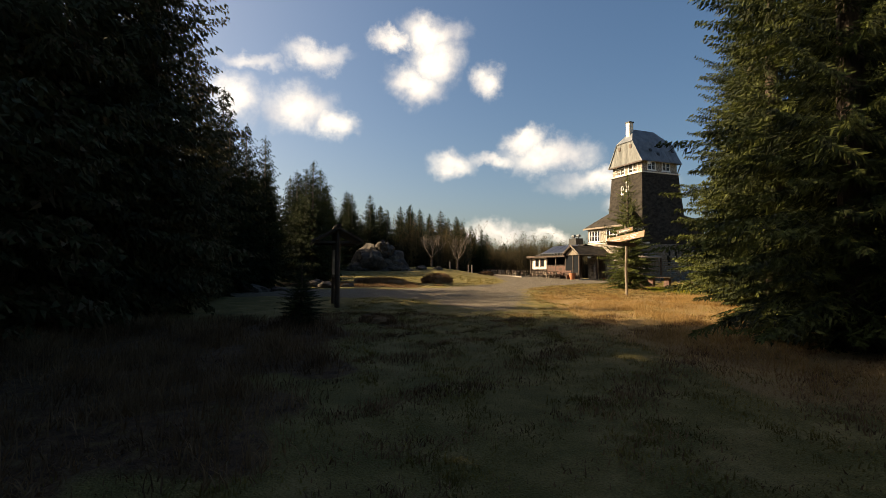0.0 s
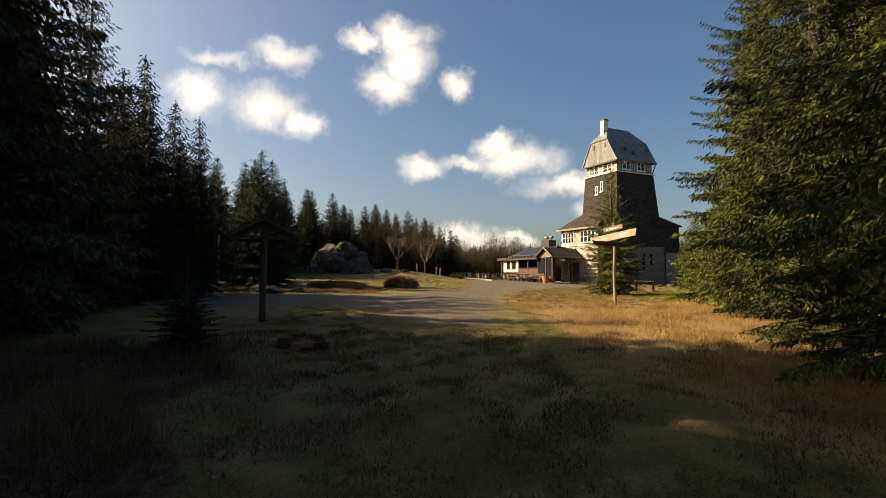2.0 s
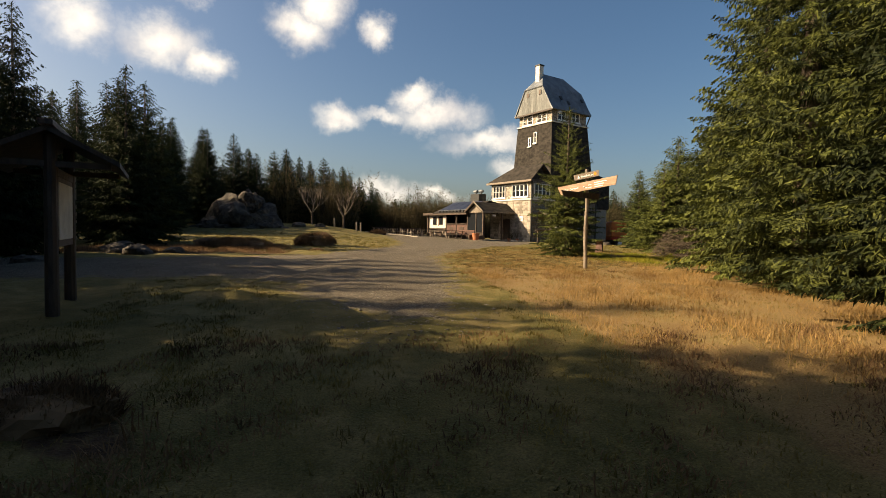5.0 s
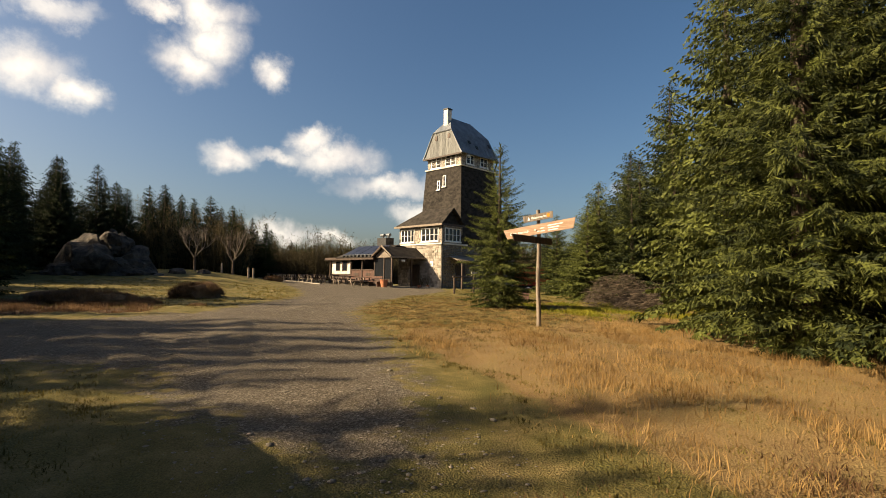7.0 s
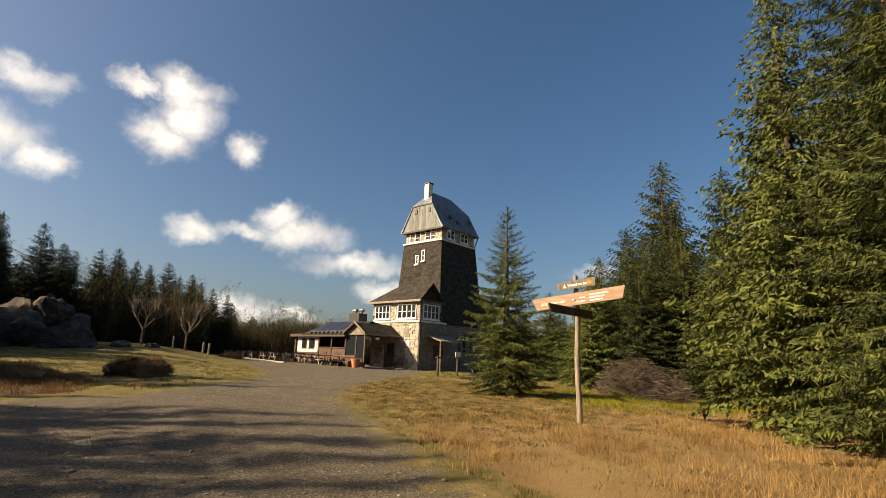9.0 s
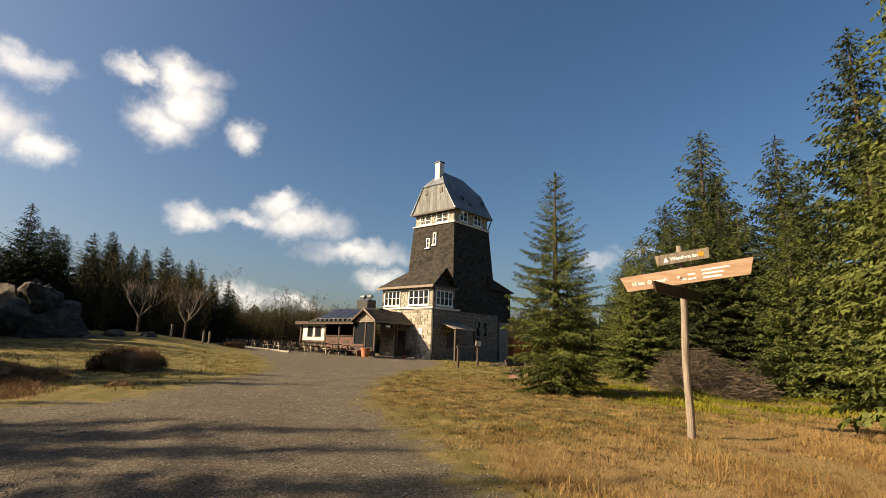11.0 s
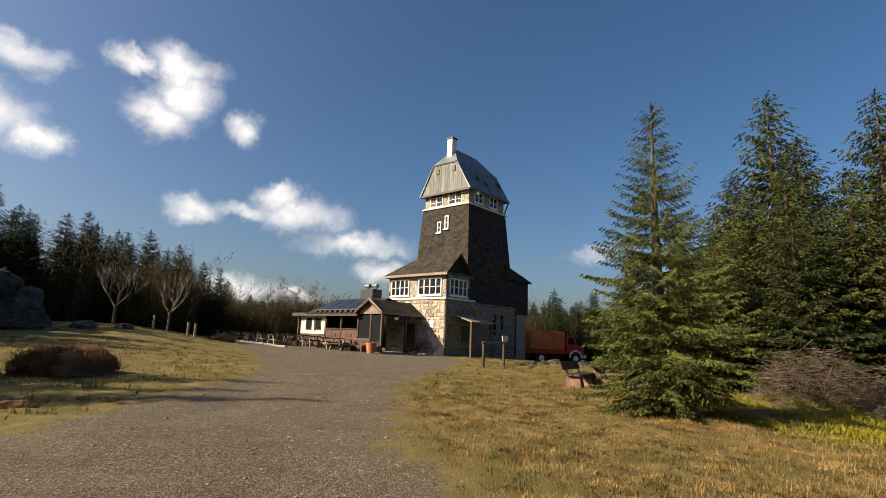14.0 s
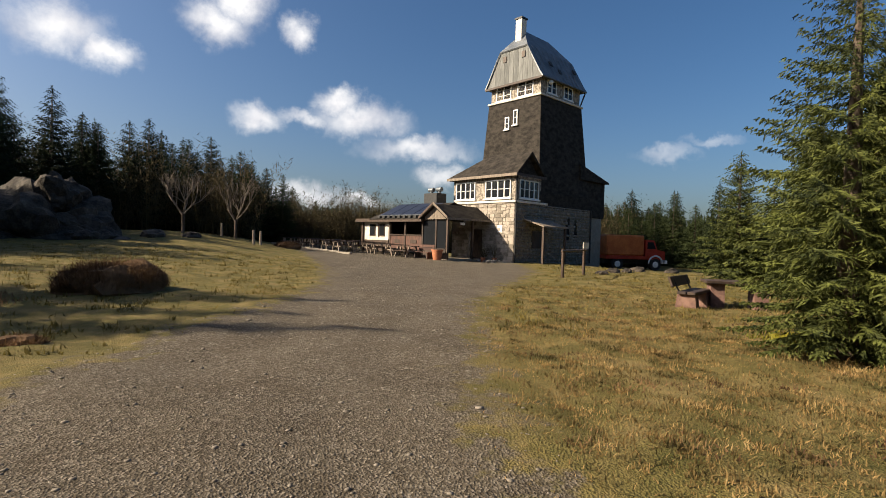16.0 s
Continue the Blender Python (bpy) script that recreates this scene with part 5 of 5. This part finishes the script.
def build_grass():
    def dry(x, y):
        right, heath = grass_kind(x, y)
        return right * np.clip(0.55 + 0.5 * wobble(x, y, 8, 2.6), 0.08, 1) * off_track(x, y) * np.clip((40 - y) / 14, 0, 1) * np.where((y > 24) & (x < 9), 0.35, 1.0)

    def lawn(x, y):
        right, heath = grass_kind(x, y)
        return (1 - 0.5 * right) * (1 - heath) * off_track(x, y, 1.2) * np.clip(0.6 + 0.5 * wobble(x, y, 6, 1.1), 0.1, 1)

    def heather(x, y):
        return grass_kind(x, y)[1] * np.clip(0.55 + 0.6 * wobble(x, y, 12, 1.6), 0.05, 1) * off_track(x, y)

    for ob, label in (
        (tuft_cloud("dry_grass", 250000, scatter(2.5, 18, 1, 34, dry, 0.10), DRY, 0.22, 0.0042, 1, 0.8), "tall bleached dry grass"),
        (tuft_cloud("short_grass", 220000, scatter(-3.5, 9, 1.0, 24, lawn, 0.07), GREEN, 0.07, 0.0065, 2, 0.8), "short trodden grass"),
        (tuft_cloud("withered_grass", 120000, scatter(-4.5, 7.5, 0.8, 13.5, lambda x, y: np.clip(0.3 + 0.7 * wobble(x, y, 61, 1.4), 0, 1), 0.1), HEATH, 0.10, 0.0065, 12, 1.1), "withered brown grass on the shaded path"),
        (tuft_cloud("meadow_grass", 75000, scatter(3.2, 11.5, 22.5, 31.5, lambda x, y: off_track(x, y, 1.2) * np.clip(0.75 + 0.4 * wobble(x, y, 23, 1.2), 0.3, 1), 0.08), STRAW, 0.07, 0.0065, 11, 1.0), "short straw-coloured grass beside the track"),
        (tuft_cloud("straw_grass", 170000, scatter(3, 16, 20, 38, lambda x, y: off_track(x, y, 1.0) * np.clip(0.5 + 0.5 * wobble(x, y, 21, 1.7), 0.4, 1), 0.09), STRAW, 0.08, 0.0065, 7, 0.9), "straw-coloured meadow grass"),
        (tuft_cloud("withered_patches", 60000, scatter(3, 13, 20, 34, lambda x, y: off_track(x, y, 1.0) * np.clip(1.3 * wobble(x, y, 71, 0.9) - 0.1, 0, 1), 0.07), HEATH, 0.075, 0.007, 14, 1.0), "withered brown patches in the meadow"),
        (tuft_cloud("far_grass", 36000, scatter(-9, 24, 30, 52, lambda x, y: off_track(x, y, 1.2) * 0.9, 0.1), GREEN, 0.12, 0.012, 5, 0.5), "short grass of the clearing"),
        (tuft_cloud("heather", 90000, scatter(-9, 0.5, -1, 14, heather, 0.12), HEATH, 0.34, 0.006, 3, 0.6), "brown heather and dead grass"),
        (tuft_cloud("heather_bank", 110000, scatter(-10, 2, 28, 40, heather, 0.12), HEATH, 0.24, 0.009, 4, 0.8), "brown heather on the bank"),
        (tuft_cloud("bilberry", 60000, scatter(10.5, 19, 22.5, 29.5, lambda x, y: np.clip(0.35 + 0.7 * wobble(x, y, 31, 2.4), 0, 1) * smooth01((x - 10.3) / 1.5), 0.12), BILBERRY, 0.17, 0.013, 9, 0.8), "yellow-green bilberry scrub"),
    ):
        tagged(ob, label, "grass", kind="stuff")


build_grass()


def build_mounds():
    for k, (x, y, sx, sy, sz) in enumerate(((-0.3, 37.4, 1.15, 0.8, 0.62), (-0.15, 31.4, 0.32, 0.26, 0.12), (-4.2, 34.5, 1.8, 0.9, 0.45), (5.6, 60.5, 0.9, 0.6, 0.4), (-1.6, 11.3, 0.42, 0.36, 0.2))):
        m = thing("heather_mound", on_land(x, y), "low mound overgrown with dark brown heather", "mound", "heather mounds")
        bm = rock_mesh(40 + k, sx, sy, sz, 0.5, 3)
        part("earth", bm, HEATH, m)

        def cover(rng, n, sx=sx, sy=sy, sz=sz):
            a, r = rng.uniform(0, 6.28, n), np.sqrt(rng.rand(n)) * 1.05
            z = np.sqrt(np.clip(1 - (r / 1.08) ** 2, 0, 1)) * sz * 0.95
            return np.stack([np.cos(a) * r * sx, np.sin(a) * r * sy, z - 0.08], -1), rng.uniform(0.5, 1.2, n)
        ob = tuft_cloud("growth", int(4500 * max(sx, 0.7)), cover, HEATH, min(0.34, 0.06 + 0.5 * sz), 0.008, 60 + k, 0.9)
        ob.parent = m


build_mounds()


def build_brush():
    for k, (x, y, sx, sy, sz, n) in enumerate(((17.4, 28.2, 1.7, 1.3, 1.5, 1500), (15.9, 25.6, 1.0, 0.8, 0.8, 800), (18.8, 26.6, 1.5, 1.2, 1.1, 700))):
        rng = np.random.RandomState(70 + k)
        h = thing("brushwood_heap", on_land(x, y), "heap of grey dead branches beside the spruces", "brushwood", "brushwood heaps")
        V, F = [], []
        for i in range(n):
            a, r = rng.uniform(0, 6.28), math.sqrt(rng.rand())
            c = np.array([math.cos(a) * r * sx, math.sin(a) * r * sy, rng.rand() * sz * math.sqrt(max(0.05, 1 - r * r))])
            d = rng.normal(0, 1, 3) * np.array([1, 1, 0.45])
            d /= np.linalg.norm(d)
            L, w = rng.uniform(0.25, 0.8), rng.uniform(0.004, 0.013)
            u = np.cross(d, [0.1, 0.2, 1])
            u /= np.linalg.norm(u)
            q = np.cross(d, u)
            b = len(V)
            ends = (c - d * L / 2, c + d * L / 2)
            for e, ww in zip(ends, (w, w * 0.5)):
                e = e.copy()
                e[2] = max(0.0, e[2])
                for t in range(3):
                    g = t * 2.094
                    V.append(e + (u * math.cos(g) + q * math.sin(g)) * ww)
            for t in range(3):
                F.append((b + t, b + (t + 1) % 3, b + 3 + (t + 1) % 3, b + 3 + t))
        ob = new("brushwood", raw_mesh("branches", np.array(V), 4, F, BRUSH))
        ob.parent = h


build_brush()

# ---- bare trees and shrubs ----


def bare_tree_meshes(seed, H, spread, twigs=True, thick=0.09):
    rng = random.Random(seed)
    trunk, crown = bmesh.new(), bmesh.new()
    top = Vector((0, 0, H * 0.24))
    tube(trunk, (0, 0, -0.3), top, thick * 1.3, thick, 8)

    def grow(bm, p, d, L, r, depth):
        q = p + d * L
        tube(bm, p, q, r, r * 0.62, 5 if depth < 2 else 3)
        if depth >= 5:
            return
        for i in range(3 if depth < 4 else 2):
            a = Vector((rng.gauss(0, 1), rng.gauss(0, 1), rng.gauss(0, 0.6))) * 0.45
            grow(bm, q - d * L * rng.uniform(0, 0.35), (d + a * spread + Vector((0, 0, 0.28))).normalized(), L * rng.uniform(0.62, 0.85), r * 0.6, depth + 1)
    for i in range(5):
        a = i * 1.26 + rng.uniform(-0.3, 0.3)
        grow(crown, top - Vector((0, 0, rng.uniform(0, 0.3))), Vector((math.cos(a) * 0.7, math.sin(a) * 0.7, 0.9)).normalized(), H * 0.21, thick * 0.6, 1)
    out = []
    for bm, m, n in ((trunk, BARK, "trunk"), (crown, TWIG, "crown")):
        me = bpy.data.meshes.new(n)
        bm.to_mesh(me)
        bm.free()
        me.materials.append(m)
        out.append(me)
    return out


def bare_tree(meshes, x, y, size, turn, label):
    t = thing("bare_tree", on_land(x, y, turn) @ Matrix.Diagonal((size, size, size, 1)), label, "tree", "leafless trees")
    for n, me in zip(("trunk", "crown"), meshes):
        new(n, me).parent = t


BARE = [bare_tree_meshes(3, 5.6, 1.0), bare_tree_meshes(8, 5.8, 0.8)]
bare_tree(BARE[0], -1.1, 60.9, 1.0, 0, "leafless rounded tree at the clearing's edge")
bare_tree(BARE[1], 2.15, 62.4, 1.0, 80, "leafless rounded tree at the clearing's edge")
bare_tree(BARE[1], -15.5, 33.0, 1.5, 30, "tall leafless birch among the spruces")


def shrub_mesh(seed):
    """A twiggy autumn shrub: fans of fine shoots with a few last leaves."""
    rng = np.random.RandomState(seed)
    V = []
    for i in range(46):
        a = rng.uniform(0, 6.28)
        lean = abs(rng.normal(0, 0.32))
        d = np.array([math.cos(a) * lean, math.sin(a) * lean, 1.0])
        L = rng.uniform(2.6, 5.2)
        base = np.array([math.cos(a), math.sin(a), 0]) * rng.uniform(0, 1.6)
        tip = base + d * L
        w = np.array([-math.sin(a), math.cos(a), 0]) * 0.03
        V.append([base - w, base + w, tip])
        m = 75
        f = rng.uniform(0.12, 1.0, m)
        p = base + (tip - base) * f[:, None] + rng.normal(0, 0.22, (m, 3))
        e = rng.normal(0, 1, (m, 3)) * 0.17 + np.array([0, 0, 0.12])
        s = np.cross(e, rng.normal(0, 1, (m, 3)))
        s = s / (np.linalg.norm(s, axis=1)[:, None] + 1e-9) * 0.022
        V.extend(np.stack([p - s, p + s, p + e], 1))
    v = np.array(V).reshape(-1, 3)
    return raw_mesh("shoots", v, 3, np.arange(len(v)).reshape(-1, 3), SHRUB)


def build_shrubs():
    kinds = [shrub_mesh(80 + k) for k in range(3)]
    rg = random.Random(4)
    spots = [(3 + 1.15 * k + rg.uniform(-0.6, 0.6), 78 + 0.5 * k + rg.uniform(-2, 2)) for k in range(26)]
    spots += [(7 + 1.3 * k + rg.uniform(-0.6, 0.6), 84 + 0.5 * k + rg.uniform(-2, 2)) for k in range(22)]
    spots += [(25 + k * 2.2, 66 + rg.uniform(-2, 2)) for k in range(8)] + [(-10 + 2.0 * k, 68 + rg.uniform(-2, 2)) for k in range(7)]
    for i, (x, y) in enumerate(spots):
        s = rg.uniform(0.75, 1.2)
        t = thing("shrub", on_land(x, y, rg.uniform(0, 360)) @ Matrix.Diagonal((s, s, s * rg.uniform(0.85, 1.2), 1)), "brownish half-bare autumn shrub at the forest edge", "shrub", "autumn shrubs")
        new("crown", kinds[i % 3]).parent = t


build_shrubs()


def build_pebbles():
    """Loose stones on the track."""
    rng = np.random.RandomState(17)
    bm = bmesh.new()
    bmesh.ops.create_icosphere(bm, subdivisions=1, radius=1.0)
    base = np.array([v.co[:] for v in bm.verts])
    tri = np.array([[v.index for v in f.verts] for f in bm.faces])
    bm.free()
    n = 16000
    x, y = rng.uniform(-5, 10, n), 13 + 25 * rng.rand(n) ** 1.3
    ok = inside_distance(x, y, TRACK) > -0.3
    x, y = x[ok], y[ok]
    n = len(x)
    size = 0.007 + 0.015 * rng.rand(n) ** 3 + np.where(rng.rand(n) < 0.006, 0.024, 0)
    sc = np.stack([size * rng.uniform(0.8, 1.7, n), size * rng.uniform(0.8, 1.5, n), size * rng.uniform(0.25, 0.5, n)], -1)
    v = base[None] * sc[:, None] * rng.uniform(0.8, 1.2, (n, len(base), 1))
    v += np.stack([x, y, land(x, y) + relief(x, y) + size * 0.15], -1)[:, None]
    f = tri[None] + (np.arange(n) * len(base))[:, None, None]
    ob = new("loose_stones", raw_mesh("loose_stones", v.reshape(-1, 3), 3, f.reshape(-1, 3), PEBBLE))
    tagged(ob, "loose pale stones strewn over the track", "stones", kind="stuff")


PEBBLE = mat("pebble", (0.10, 0.085, 0.066), (0.27, 0.235, 0.19), scale=9, fine=60, bump=0.2)
build_pebbles()
